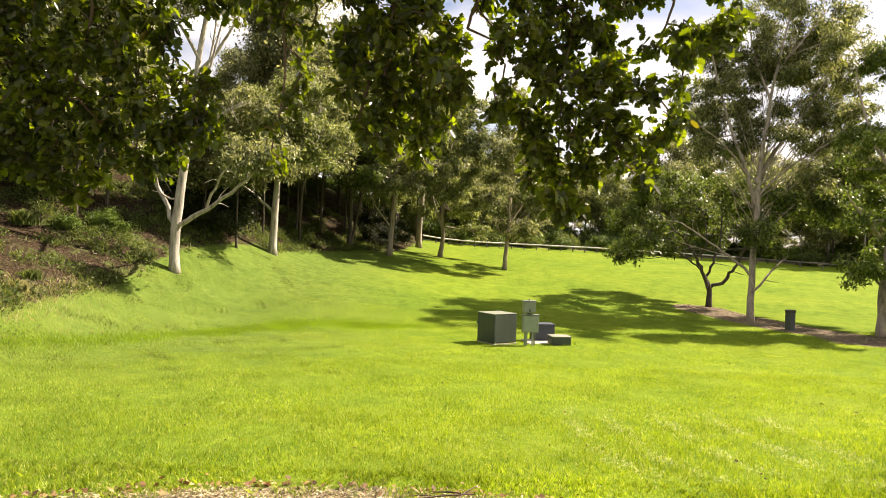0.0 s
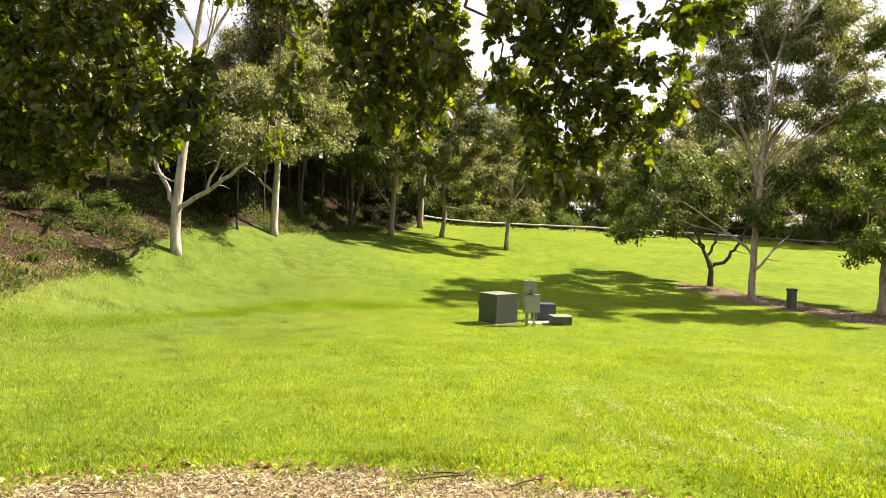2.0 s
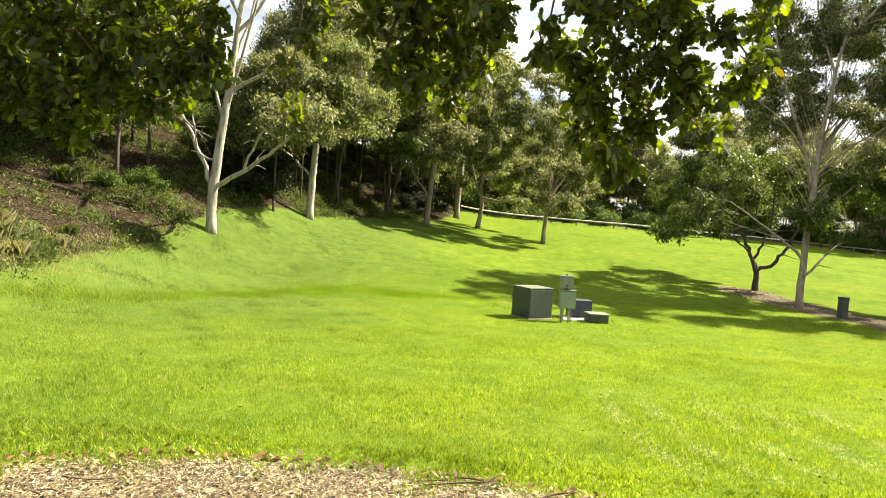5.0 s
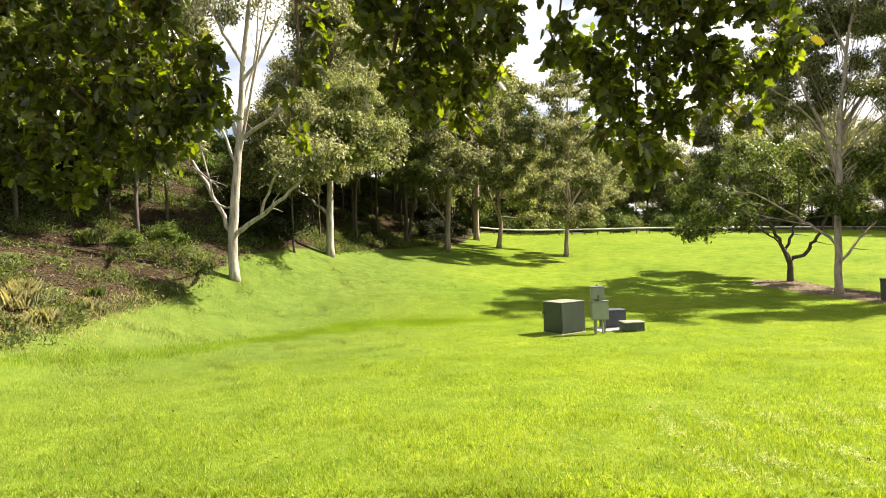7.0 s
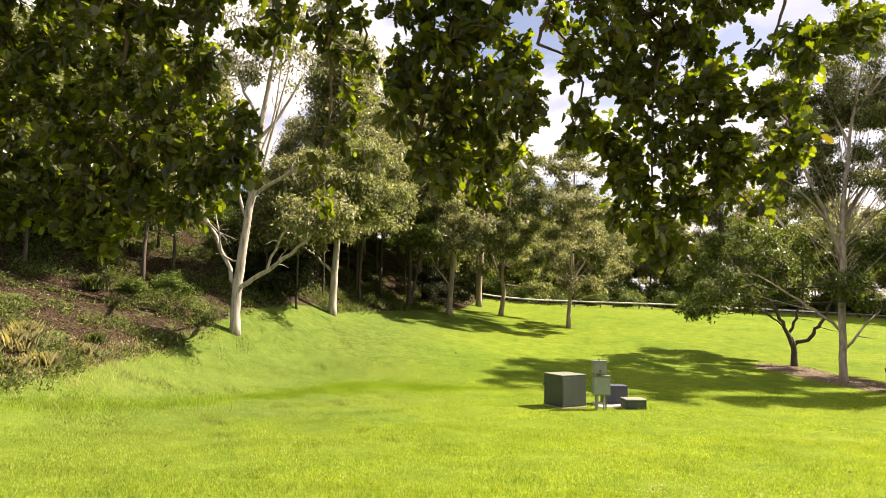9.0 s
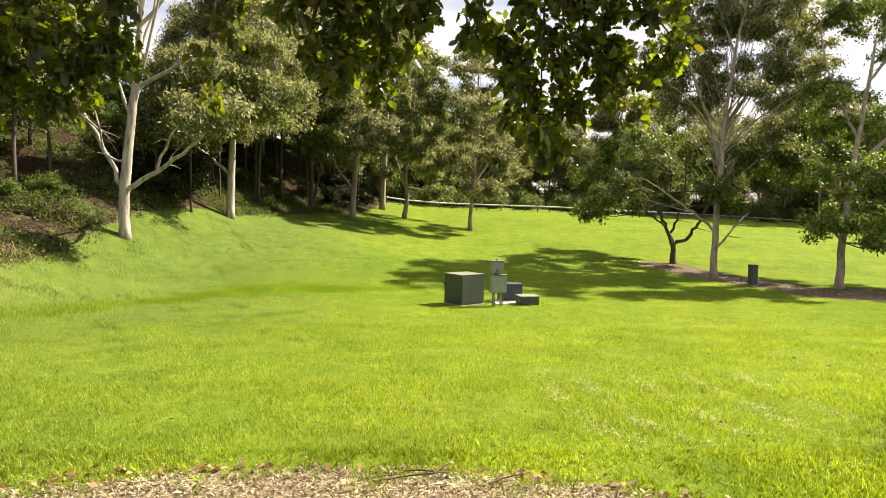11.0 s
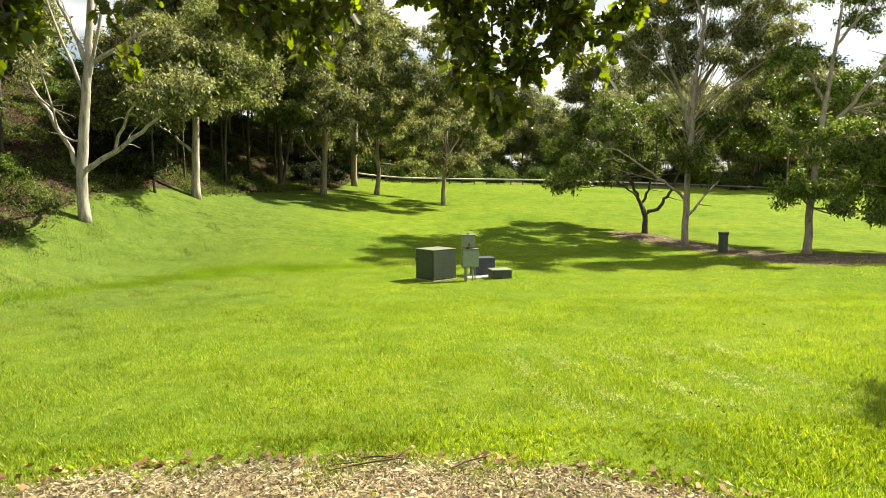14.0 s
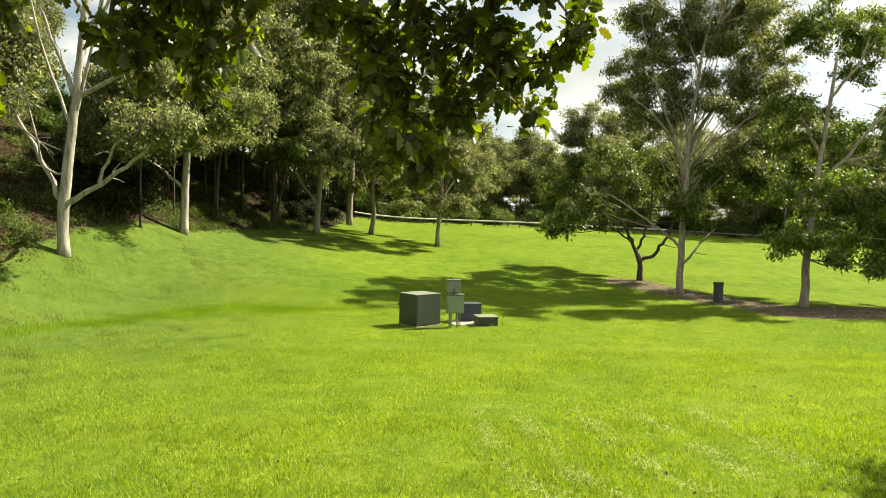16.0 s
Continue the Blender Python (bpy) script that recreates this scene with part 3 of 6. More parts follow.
grow_tree("gum_tree", "tall white-barked gum with open spreading limbs on the bank edge", (-11.90, 30.39),
    trunk=[
           (0.00, 0.00, 0.00, 0.290), (0.01, 0.00, 2.10, 0.290), (0.34, 0.00, 4.84, 0.238), (0.57, 0.00, 7.07, 0.200), (0.81, 0.00, 9.53, 0.162), (1.21, 0.00, 12.23, 0.125),
           (1.54, 0.00, 14.43, 0.085)],
    limbs=[
    [(-0.04, 0.00, 1.98, 0.132), (-0.95, 0.14, 3.78, 0.108), (-1.99, 0.28, 5.62, 0.069)],
    [(0.44, -0.00, 2.21, 0.144), (1.84, -0.18, 3.06, 0.115), (3.06, -0.36, 3.93, 0.075), (3.72, -0.55, 4.60, 0.040)],
    [(1.34, -0.00, 2.84, 0.078), (2.09, -0.73, 3.94, 0.063), (3.07, -1.46, 4.89, 0.039)],
    [(0.50, 0.00, 6.07, 0.133), (-0.27, 0.06, 8.00, 0.095), (-0.94, 0.12, 9.69, 0.056)],
    [(0.59, -0.00, 6.19, 0.132), (1.95, -0.59, 6.75, 0.103), (3.19, -1.18, 7.28, 0.050)],
    [(0.78, 0.00, 8.79, 0.108), (1.87, 0.00, 10.20, 0.081), (2.70, 0.00, 11.62, 0.054)],
    [(0.85, -0.00, 9.28, 0.108), (0.20, -0.54, 10.65, 0.081), (-0.24, -1.08, 11.94, 0.055)],
    [(-1.49, 0.00, 4.88, 0.068), (-0.63, 0.06, 4.14, 0.027)],
    [(0.40, 0.00, 5.30, 0.10), (1.25, -0.30, 8.20, 0.075), (2.05, -0.50, 11.2, 0.045), (2.3, -0.4, 13.5, 0.02)],
    [(0.36, 0.00, 4.95, 0.09), (-0.85, 0.35, 7.80, 0.065), (-1.55, 0.45, 10.6, 0.04), (-1.9, 0.5, 13.0, 0.02)],
    [(0.60, 0.00, 7.20, 0.085), (1.15, 0.55, 10.2, 0.06), (1.35, 0.90, 13.6, 0.03)],
    [(-0.75, 0.10, 3.40, 0.06), (-1.00, -0.10, 4.80, 0.045), (-1.35, -0.2, 6.4, 0.03)],
    ],
    blobs=[(4.3, -1.5, 4.7, 0.45), (3.7, -1.9, 4.9, 0.4), (4.9, -1.2, 5.3, 0.45), (4.0, -1.1, 5.0, 0.45), (4.6, -1.8, 5.0, 0.4), (3.3, -2.4, 4.5, 0.4), (3.9, -1.3, 4.4, 0.35), (3.5, -0.6, 5.2, 0.6), (2.9, -1.5, 5.6, 0.7), (4.2, -0.4, 6.0, 0.7), (-2.2, 0.3, 6.2, 0.6),
           (-0.98, -0.77, 11.70, 0.95), (-1.08, 1.05, 13.24, 0.93), (0.38, -0.81, 11.09, 0.78), (-2.19, 1.18, 11.62, 0.80), (1.34, -0.02, 11.87, 0.99),
           (0.74, 0.06, 12.75, 0.96), (2.94, -0.86, 12.28, 0.84),
           (1.46, -1.16, 13.56, 0.98), (1.79, 0.68, 15.23, 1.05), (0.46, -0.15, 15.19, 0.99), (1.55, -0.95, 15.84, 1.06), (2.16, 1.07, 16.88, 1.02),
           (0.33, -0.62, 16.37, 0.91), (3.46, -0.23, 14.98, 0.88), (1.90, -0.56, 17.16, 0.99), (3.57, 0.37, 13.86, 0.75), (-0.49, 0.23, 14.29, 0.79)],
    bark=M_BARK_W, leaf=M_GUM_B, seed=21, dense=13, per=15, droop=0.9, slim=0.72)

grow_tree("gum_tree", "pale-barked gum with a light green crown at the lawn edge", (-10.09, 39.31),
    trunk=[
           (0.00, 0.00, 0.00, 0.283), (0.07, 0.00, 2.46, 0.250), (0.18, 0.00, 4.78, 0.201), (0.46, 0.00, 6.81, 0.152), (0.76, 0.00, 9.12, 0.102)],
    limbs=[
    [(-0.12, -0.00, 2.51, 0.117), (-1.25, -0.23, 3.49, 0.094), (-2.07, -0.46, 4.07, 0.067), (-2.87, -0.70, 4.51, 0.040)],
    [(0.15, 0.00, 4.49, 0.134), (-0.80, 0.13, 5.62, 0.085), (-1.62, 0.25, 6.18, 0.052)],
    [(0.21, 0.00, 4.93, 0.134), (1.61, 0.21, 6.04, 0.084), (2.68, 0.42, 6.72, 0.050)],
    [(0.46, -0.00, 6.81, 0.101), (-0.16, -0.10, 8.18, 0.068), (-0.63, -0.20, 9.26, 0.041)],
    ],
    blobs=[
           (1.60, -2.70, 6.40, 1.25), (-0.60, -2.40, 6.30, 1.25), (2.70, -2.10, 5.40, 0.95), (-0.68, -0.21, 6.71, 1.52), (0.91, -1.11, 7.46, 1.80),
           (2.29, -0.90, 7.02, 1.47), (-1.30, -0.77, 5.46, 1.17), (0.05, 0.16, 9.12, 1.72), (1.56, -0.50, 9.33, 1.51), (3.48, -2.13, 5.74, 1.09),
           (0.79, 0.21, 5.71, 1.35), (-2.15, 0.31, 7.02, 1.21), (2.83, -1.42, 8.34, 1.29), (-0.08, -1.41, 4.72, 0.91), (3.78, -0.93, 6.81, 0.97)],
    bark=M_BARK_W, leaf=M_GUM_A, seed=22, dense=14, per=30, fill=12)

grow_tree("gum_tree", "slim grey gum with a full drooping crown", (-4.72, 53.73),
    trunk=[
           (0.00, 0.00, 0.00, 0.293), (0.22, 0.00, 3.59, 0.248), (0.40, 0.00, 6.98, 0.204), (0.70, 0.00, 10.36, 0.137), (0.92, 0.00, 13.71, 0.093)],
    limbs=[
    [(0.13, -0.00, 2.10, 0.113), (-1.05, -0.89, 3.91, 0.089), (-1.71, -1.78, 5.04, 0.053)],
    [(0.36, -0.00, 6.13, 0.113), (1.79, -1.08, 7.72, 0.067)],
    [(0.31, -0.00, 5.71, 0.113), (-0.89, -0.40, 7.29, 0.068)],
    ],
    blobs=[
           (2.4, -4.0, 5.4, 1.2), (0.4, -4.6, 6.2, 1.3), (-1.6, -4.0, 5.6, 1.2), (3.2, -3.0, 6.8, 1.2),
           (-1.05, 0.98, 7.26, 1.76), (1.02, -3.80, 7.67, 1.77), (2.12, -3.18, 6.24, 1.36), (0.29, -4.05, 5.29, 1.25), (-1.58, 0.21, 5.45, 1.14),
           (1.11, 0.09, 10.82, 1.84), (-0.49, -0.18, 10.25, 1.74), (0.91, -2.26, 12.71, 1.68)],
    bark=M_BARK_T, leaf=M_GUM_B, seed=24, dense=13, per=30, length=0.26, width=0.10)

grow_tree("gum_tree", "straight tan-trunked gum standing by the fence end", (-2.96, 65.15),
    trunk=[
           (-0.00, 0.00, 0.00, 0.358), (0.11, 0.00, 3.64, 0.331), (0.32, 0.00, 7.84, 0.277), (0.49, 0.00, 13.04, 0.197), (0.60, 0.00, 18.20, 0.115)],
    limbs=[
    [(0.27, 0.00, 6.79, 0.138), (1.50, 0.17, 9.49, 0.084)],
    [(0.38, 0.00, 8.89, 0.139), (-0.87, 1.30, 11.66, 0.086)],
    ],
    blobs=[
           (0.43, 1.18, 10.65, 2.05), (-0.46, -1.07, 12.76, 1.99), (1.59, -2.79, 13.00, 1.94), (0.53, -0.84, 16.42, 2.36), (1.29, -1.26, 7.97, 1.36),
           (-0.65, 1.90, 9.12, 1.43), (0.69, 1.49, 19.70, 2.24)],
    bark=M_BARK_T, leaf=M_GUM_B, seed=25, dense=11, per=30, length=0.28, width=0.11, fill=14)

grow_tree("gum_tree", "slender crooked gum with a narrow crown", (-0.74, 60.15),
    trunk=[
           (0.00, 0.00, 0.00, 0.278), (0.24, 0.00, 1.92, 0.243), (0.10, 0.00, 3.62, 0.202), (0.38, 0.00, 6.55, 0.163), (0.86, 0.00, 11.40, 0.113), (1.09, 0.00, 14.77, 0.078)],
    limbs=[
    [(0.19, -0.00, 2.16, 0.126), (-0.55, -0.61, 4.53, 0.100), (-1.00, -1.21, 6.13, 0.060)],
    [(0.14, -0.00, 4.11, 0.111), (1.34, -1.19, 5.98, 0.075), (2.48, -2.39, 7.07, 0.049)],
    ],
    blobs=[
           (2.4, -4.6, 4.6, 1.2), (0.2, -4.2, 5.2, 1.2), (0.36, 2.23, 6.28, 1.90), (1.76, -4.45, 7.03, 1.69), (1.10, -3.87, 9.78, 2.01), (-0.07, -0.99, 9.27, 1.51), (2.66, -4.35, 8.87, 1.42),
           (1.78, -2.62, 12.79, 1.98), (0.61, 1.04, 14.51, 1.69), (2.89, -3.93, 11.21, 1.34), (-0.60, 1.22, 4.17, 1.14), (2.05, -0.97, 4.58, 1.39),
           (2.82, 0.36, 2.72, 1.02)],
    bark=M_BARK_T, leaf=M_GUM_A, seed=26, dense=11, per=30, length=0.27, width=0.10, fill=16)

grow_tree("gum_tree", "young gum with many upright branches on open lawn", (4.76, 55.68),
    trunk=[
           (0.00, 0.00, 0.00, 0.234), (0.08, 0.00, 1.62, 0.206), (0.26, 0.00, 3.47, 0.168), (0.33, 0.00, 5.76, 0.131), (0.40, 0.00, 9.42, 0.095), (0.52, 0.00, 13.05, 0.067),
           (0.50, 0.00, 15.29, 0.048)],
    limbs=[
    [(0.17, -0.00, 2.77, 0.117), (-0.85, -0.60, 5.23, 0.083), (-1.48, -1.19, 7.39, 0.046)],
    [(0.25, 0.00, 3.70, 0.117), (1.58, 0.86, 5.87, 0.086), (2.38, 1.72, 8.10, 0.049)],
    [(0.17, -0.00, 2.54, 0.093), (2.16, -0.33, 3.50, 0.070), (3.28, -0.65, 4.20, 0.047)],
    [(0.34, 0.00, 5.31, 0.094), (-0.30, 0.94, 8.60, 0.072), (-0.71, 1.89, 11.52, 0.049)],
    [(0.38, 0.00, 6.22, 0.094), (1.48, 0.20, 9.50, 0.062), (1.95, 0.40, 11.84, 0.048)],
    ],
    blobs=[
           (1.2, -4.4, 5.2, 1.1), (-1.6, -4.2, 5.6, 1.1), (2.6, -3.6, 6.4, 1.2), (-0.08, -4.12, 13.78, 1.24), (-0.58, -0.63, 12.84, 1.32), (1.32, 0.18, 12.90, 1.35), (-1.28, -3.43, 9.68, 1.41), (0.35, -4.34, 9.19, 1.48),
           (2.37, -0.10, 9.72, 1.33), (-1.33, 1.36, 7.22, 1.54), (0.16, -4.16, 6.48, 1.47), (3.21, 4.23, 7.43, 1.73), (-0.82, -0.28, 4.35, 1.30),
           (1.17, -2.90, 4.25, 1.33), (3.66, 1.97, 4.82, 1.27), (0.26, -0.95, 3.21, 0.92),
           (0.4, -1.0, 11.3, 1.2), (0.9, 0.2, 10.4, 1.2), (-0.5, 0.4, 10.0, 1.1), (0.6, 0.2, 14.6, 0.9), (1.6, 0.3, 8.6, 1.2)],
    bark=M_BARK_T, leaf=M_GUM_B, seed=27, dense=11, per=28, length=0.25, width=0.09, fan=0.45, fill=14)

grow_tree("spreading_tree", "low dark-trunked tree forking near the ground under a wide crown", (16.08, 41.47),
    trunk=[
           (0.00, 0.00, -0.00, 0.202), (0.06, 0.12, 1.04, 0.185), (-0.15, 0.1, 1.75, 0.05)],
    limbs=[
    [(0.05, 0.09, 0.98, 0.154), (-0.48, -0.03, 2.14, 0.131), (-1.08, -0.24, 3.13, 0.108), (-1.92, -0.40, 4.25, 0.071), (-3.45, -0.47, 5.61, 0.043)],
    [(0.14, 0.22, 1.22, 0.155), (0.95, -0.03, 1.71, 0.134), (1.45, -0.15, 2.44, 0.111), (2.05, -0.08, 3.61, 0.075), (3.23, 0.48, 5.84, 0.046)],
    [(-0.05, 0.45, 1.69, 0.111), (0.37, 0.50, 2.67, 0.096), (0.81, 0.69, 3.96, 0.075), (1.20, 1.28, 6.21, 0.046)],
    [(-0.45, 1.11, 3.02, 0.082), (0.14, 0.97, 3.77, 0.060), (0.07, 1.42, 5.82, 0.046)],
    [(-0.84, 1.47, 3.76, 0.083), (-1.78, 2.13, 4.13, 0.060), (-3.37, 2.70, 4.31, 0.038)],
    [(-0.29, 0.76, 2.30, 0.074), (-1.19, 1.00, 3.02, 0.056), (-1.76, 1.07, 3.38, 0.037)],
    ],
    blobs=[(5.5, -3.0, 6.0, 1.2), (6.0, -1.0, 6.2, 1.2), (6.0, -5.0, 5.7, 1.1), (5.0, -4.2, 6.8, 1.1),
           (-3.88, 5.31, 4.16, 1.12), (-4.34, 1.68, 5.48, 1.23), (-2.89, 0.86, 6.87, 1.35), (-1.15, 3.83, 7.67, 1.45), (2.02, 7.21, 8.35, 1.51),
           (1.14, -1.03, 7.10, 1.31), (2.65, -2.48, 6.28, 1.27), (-4.27, -1.38, 4.47, 1.13), (0.34, 5.41, 5.69, 1.59), (1.40, 4.17, 5.60, 1.53),
           (2.49, 0.61, 5.51, 1.40), (0.28, -5.59, 4.57, 0.88), (-4.35, 3.88, 3.08, 0.70), (-3.98, 0.77, 3.34, 0.72), (-1.51, 1.63, 3.76, 0.92),
           (1.33, 1.59, 4.19, 1.02), (0.62, -5.32, 3.87, 0.80), (-4.55, 2.95, 5.40, 0.83)],
    bark=M_BARK_D, leaf=M_GUM_C, seed=28, dense=16, per=30, length=0.21, width=0.085)

grow_tree("gum_tree", "tall tan-barked gum with a feathery open crown in the mulch bed", (16.02, 35.92),
    trunk=[
           (0.00, 0.00, -0.00, 0.275), (0.36, 0.69, 2.53, 0.256), (0.88, 1.53, 5.78, 0.220), (1.35, 2.24, 8.63, 0.174), (2.22, 3.11, 12.31, 0.131), (3.28, 3.94, 15.96, 0.096),
           (4.32, 4.65, 19.20, 0.064)],
    limbs=[
    [(0.15, 0.70, 2.59, 0.098), (-0.56, 1.63, 3.41, 0.083), (-1.40, 2.57, 4.30, 0.067), (-2.48, 3.52, 5.21, 0.048), (-3.46, 4.27, 5.42, 0.031)],
    [(0.55, 0.48, 1.74, 0.082), (1.68, 1.26, 2.69, 0.067), (2.83, 1.98, 3.46, 0.035)],
    [(0.91, 1.61, 6.11, 0.153), (0.31, 2.73, 9.48, 0.112), (-0.37, 3.85, 12.99, 0.080), (-0.60, 4.81, 15.93, 0.049)],
    [(1.20, 2.03, 7.78, 0.138), (3.14, 3.68, 10.10, 0.111), (5.49, 5.29, 12.27, 0.087), (8.22, 6.93, 14.66, 0.055)],
    [(1.04, 1.78, 6.78, 0.102), (2.55, 1.75, 8.29, 0.077), (3.85, 1.56, 9.14, 0.057), (5.18, 1.41, 10.15, 0.036)],
    [(0.41, 2.10, 8.09, 0.086), (-1.03, 1.69, 9.58, 0.060), (-2.48, 1.10, 10.34, 0.039)],
    [(2.22, 3.11, 12.31, 0.091), (2.03, 4.80, 15.44, 0.069), (2.33, 6.44, 18.44, 0.049)],
    [(2.74, 3.53, 14.12, 0.082), (4.55, 3.86, 16.38, 0.062), (5.74, 4.02, 17.91, 0.040)],
    [(-0.87, 0.92, 3.41, 0.049), (-2.19, 0.99, 3.71, 0.032), (-3.50, 1.08, 4.12, 0.023)],
    ],
    blobs=[
           (0.04, 5.15, 15.96, 0.78), (2.55, 4.95, 16.52, 0.92), (4.94, 5.49, 16.75, 0.90), (5.99, 3.96, 16.78, 0.75), (6.32, 3.40, 16.66, 0.80),
           (0.58, 6.54, 15.63, 0.73), (1.60, 6.36, 15.26, 0.84), (2.62, 5.22, 15.03, 0.73), (4.50, 4.53, 15.80, 1.02), (5.90, 4.49, 15.93, 0.80),
           (7.37, 4.83, 16.07, 0.78), (-0.36, 3.88, 13.00, 0.87), (0.09, 2.49, 13.16, 0.67), (2.49, 4.47, 14.15, 0.91), (4.59, 5.58, 14.41, 0.95),
           (6.36, 5.20, 14.06, 1.07), (7.27, 4.33, 14.30, 0.96), (-0.34, 4.87, 11.95, 0.73), (1.45, 5.18, 12.35, 0.80), (3.53, 4.03, 12.28, 1.05),
           (6.11, 5.21, 12.69, 0.81), (7.01, 2.48, 12.35, 0.88), (-0.76, 5.12, 10.63, 0.75), (0.78, 3.79, 11.15, 0.86), (1.88, 3.69, 10.99, 0.72),
           (5.87, 3.41, 11.85, 1.02), (6.04, 1.96, 11.40, 0.74), (-1.14, 2.58, 9.40, 0.92), (1.16, 4.42, 9.64, 0.80), (2.57, 1.47, 9.68, 0.73),
           (5.95, 4.25, 10.22, 1.05),
           (0.69, 8.46, 16.02, 1.72), (0.43, 4.67, 16.65, 1.71), (4.22, 8.78, 19.80, 2.17), (4.57, 5.12, 19.40, 1.83), (5.81, 4.14, 17.95, 1.80),
           (4.67, 0.58, 14.73, 1.37), (7.87, 5.66, 13.95, 1.48), (5.03, 3.11, 11.80, 1.35), (6.93, 4.27, 10.73, 1.01), (-0.13, 7.72, 13.20, 1.50),
           (-0.64, 6.77, 10.79, 1.30), (-0.23, 4.40, 9.37, 1.08), (1.54, 6.09, 12.94, 1.31), (1.23, 6.85, 7.76, 1.00), (3.12, 5.06, 15.25, 1.56),
           (4.06, 2.85, 14.03, 1.27), (5.62, 6.05, 9.50, 1.19), (1.52, 3.42, 10.32, 0.94), (-0.98, 3.99, 10.97, 1.00), (4.17, 6.27, 7.63, 0.94),
           (4.30, 2.23, 7.58, 0.86)],
    bark=M_BARK_T, leaf=M_GUM_D, length=0.20, width=0.07, seed=29, slim=0.64, dense=14.5, per=36, droop=0.9, fan=0.5, fill=22)

grow_tree("gum_tree", "leaning tan-barked gum with olive clumps of foliage", (19.47, 30.94),
    trunk=[
           (0.00, 0.00, -0.00, 0.300), (0.41, 0.54, 2.12, 0.274), (1.01, 1.08, 4.39, 0.234), (1.69, 1.70, 7.03, 0.193), (2.42, 2.25, 9.47, 0.149), (3.10, 2.79, 11.97, 0.103)],
    limbs=[
    [(0.91, 1.02, 4.10, 0.109), (-0.37, 0.70, 5.19, 0.075), (-1.40, 0.36, 6.23, 0.044)],
    [(1.25, 1.29, 5.26, 0.142), (2.60, 1.36, 6.74, 0.113), (3.91, 1.43, 8.24, 0.084), (5.27, 1.55, 10.07, 0.062), (6.26, 1.60, 11.59, 0.035)],
    [(1.69, 1.70, 7.03, 0.112), (1.43, 2.89, 8.94, 0.083), (1.51, 4.14, 11.28, 0.062), (1.86, 5.36, 13.46, 0.036)],
    [(2.52, 2.32, 9.78, 0.100), (3.53, 1.98, 11.23, 0.068), (3.85, 1.62, 12.61, 0.034)],
    [(2.81, 1.63, 6.72, 0.098), (5.28, 2.64, 7.26, 0.076), (8.39, 3.83, 8.61, 0.052)],
    [(0.44, 0.54, 2.12, 0.092), (0.07, 0.96, 2.81, 0.062), (-0.14, 1.30, 3.09, 0.031)],
    [(0.54, 0.67, 2.68, 0.092), (2.34, 1.25, 3.55, 0.064), (3.71, 1.78, 4.16, 0.039)],
    ],
    blobs=[
           (3.04, 5.34, 13.57, 1.29), (4.77, 4.68, 14.36, 1.55), (3.86, 4.83, 14.64, 1.07), (6.31, 4.28, 13.08, 1.44), (8.51, 4.50, 13.46, 1.37),
           (9.50, 3.81, 12.61, 1.24), (10.01, 3.40, 10.92, 1.24), (10.64, 5.54, 11.56, 1.09), (7.08, 6.33, 14.45, 1.22), (0.94, 3.21, 9.27, 1.17),
           (2.09, 2.87, 9.63, 0.86), (2.36, 2.72, 7.53, 0.96), (1.18, 4.20, 8.23, 0.87), (2.20, 4.22, 7.66, 0.88), (6.70, 2.62, 9.12, 1.26),
           (9.00, 3.75, 8.33, 1.26), (5.85, 2.22, 7.84, 0.85), (-0.32, 0.05, 3.38, 0.96), (-1.14, 0.36, 2.85, 0.67), (1.21, 1.22, 3.92, 0.91),
           (0.71, -0.59, 3.26, 0.77), (2.53, 0.77, 4.00, 1.12), (3.74, 0.94, 4.66, 1.05), (5.32, 1.07, 3.33, 1.08), (0.62, -1.23, 2.26, 0.66),
           (2.91, -0.07, 2.09, 0.71), (1.48, 1.21, 4.74, 0.77), (4.76, 4.22, 11.38, 0.81), (9.50, 3.87, 6.58, 1.22), (4.38, 0.13, 5.28, 0.94),
           (9.01, 4.82, 10.49, 1.00), (-0.39, -0.03, 5.18, 0.73), (0.76, -1.17, 5.40, 0.68)],
    bark=M_BARK_T, leaf=M_GUM_E, seed=30, slim=0.60, dense=19, per=29, flat=0.75, spread=0.18)

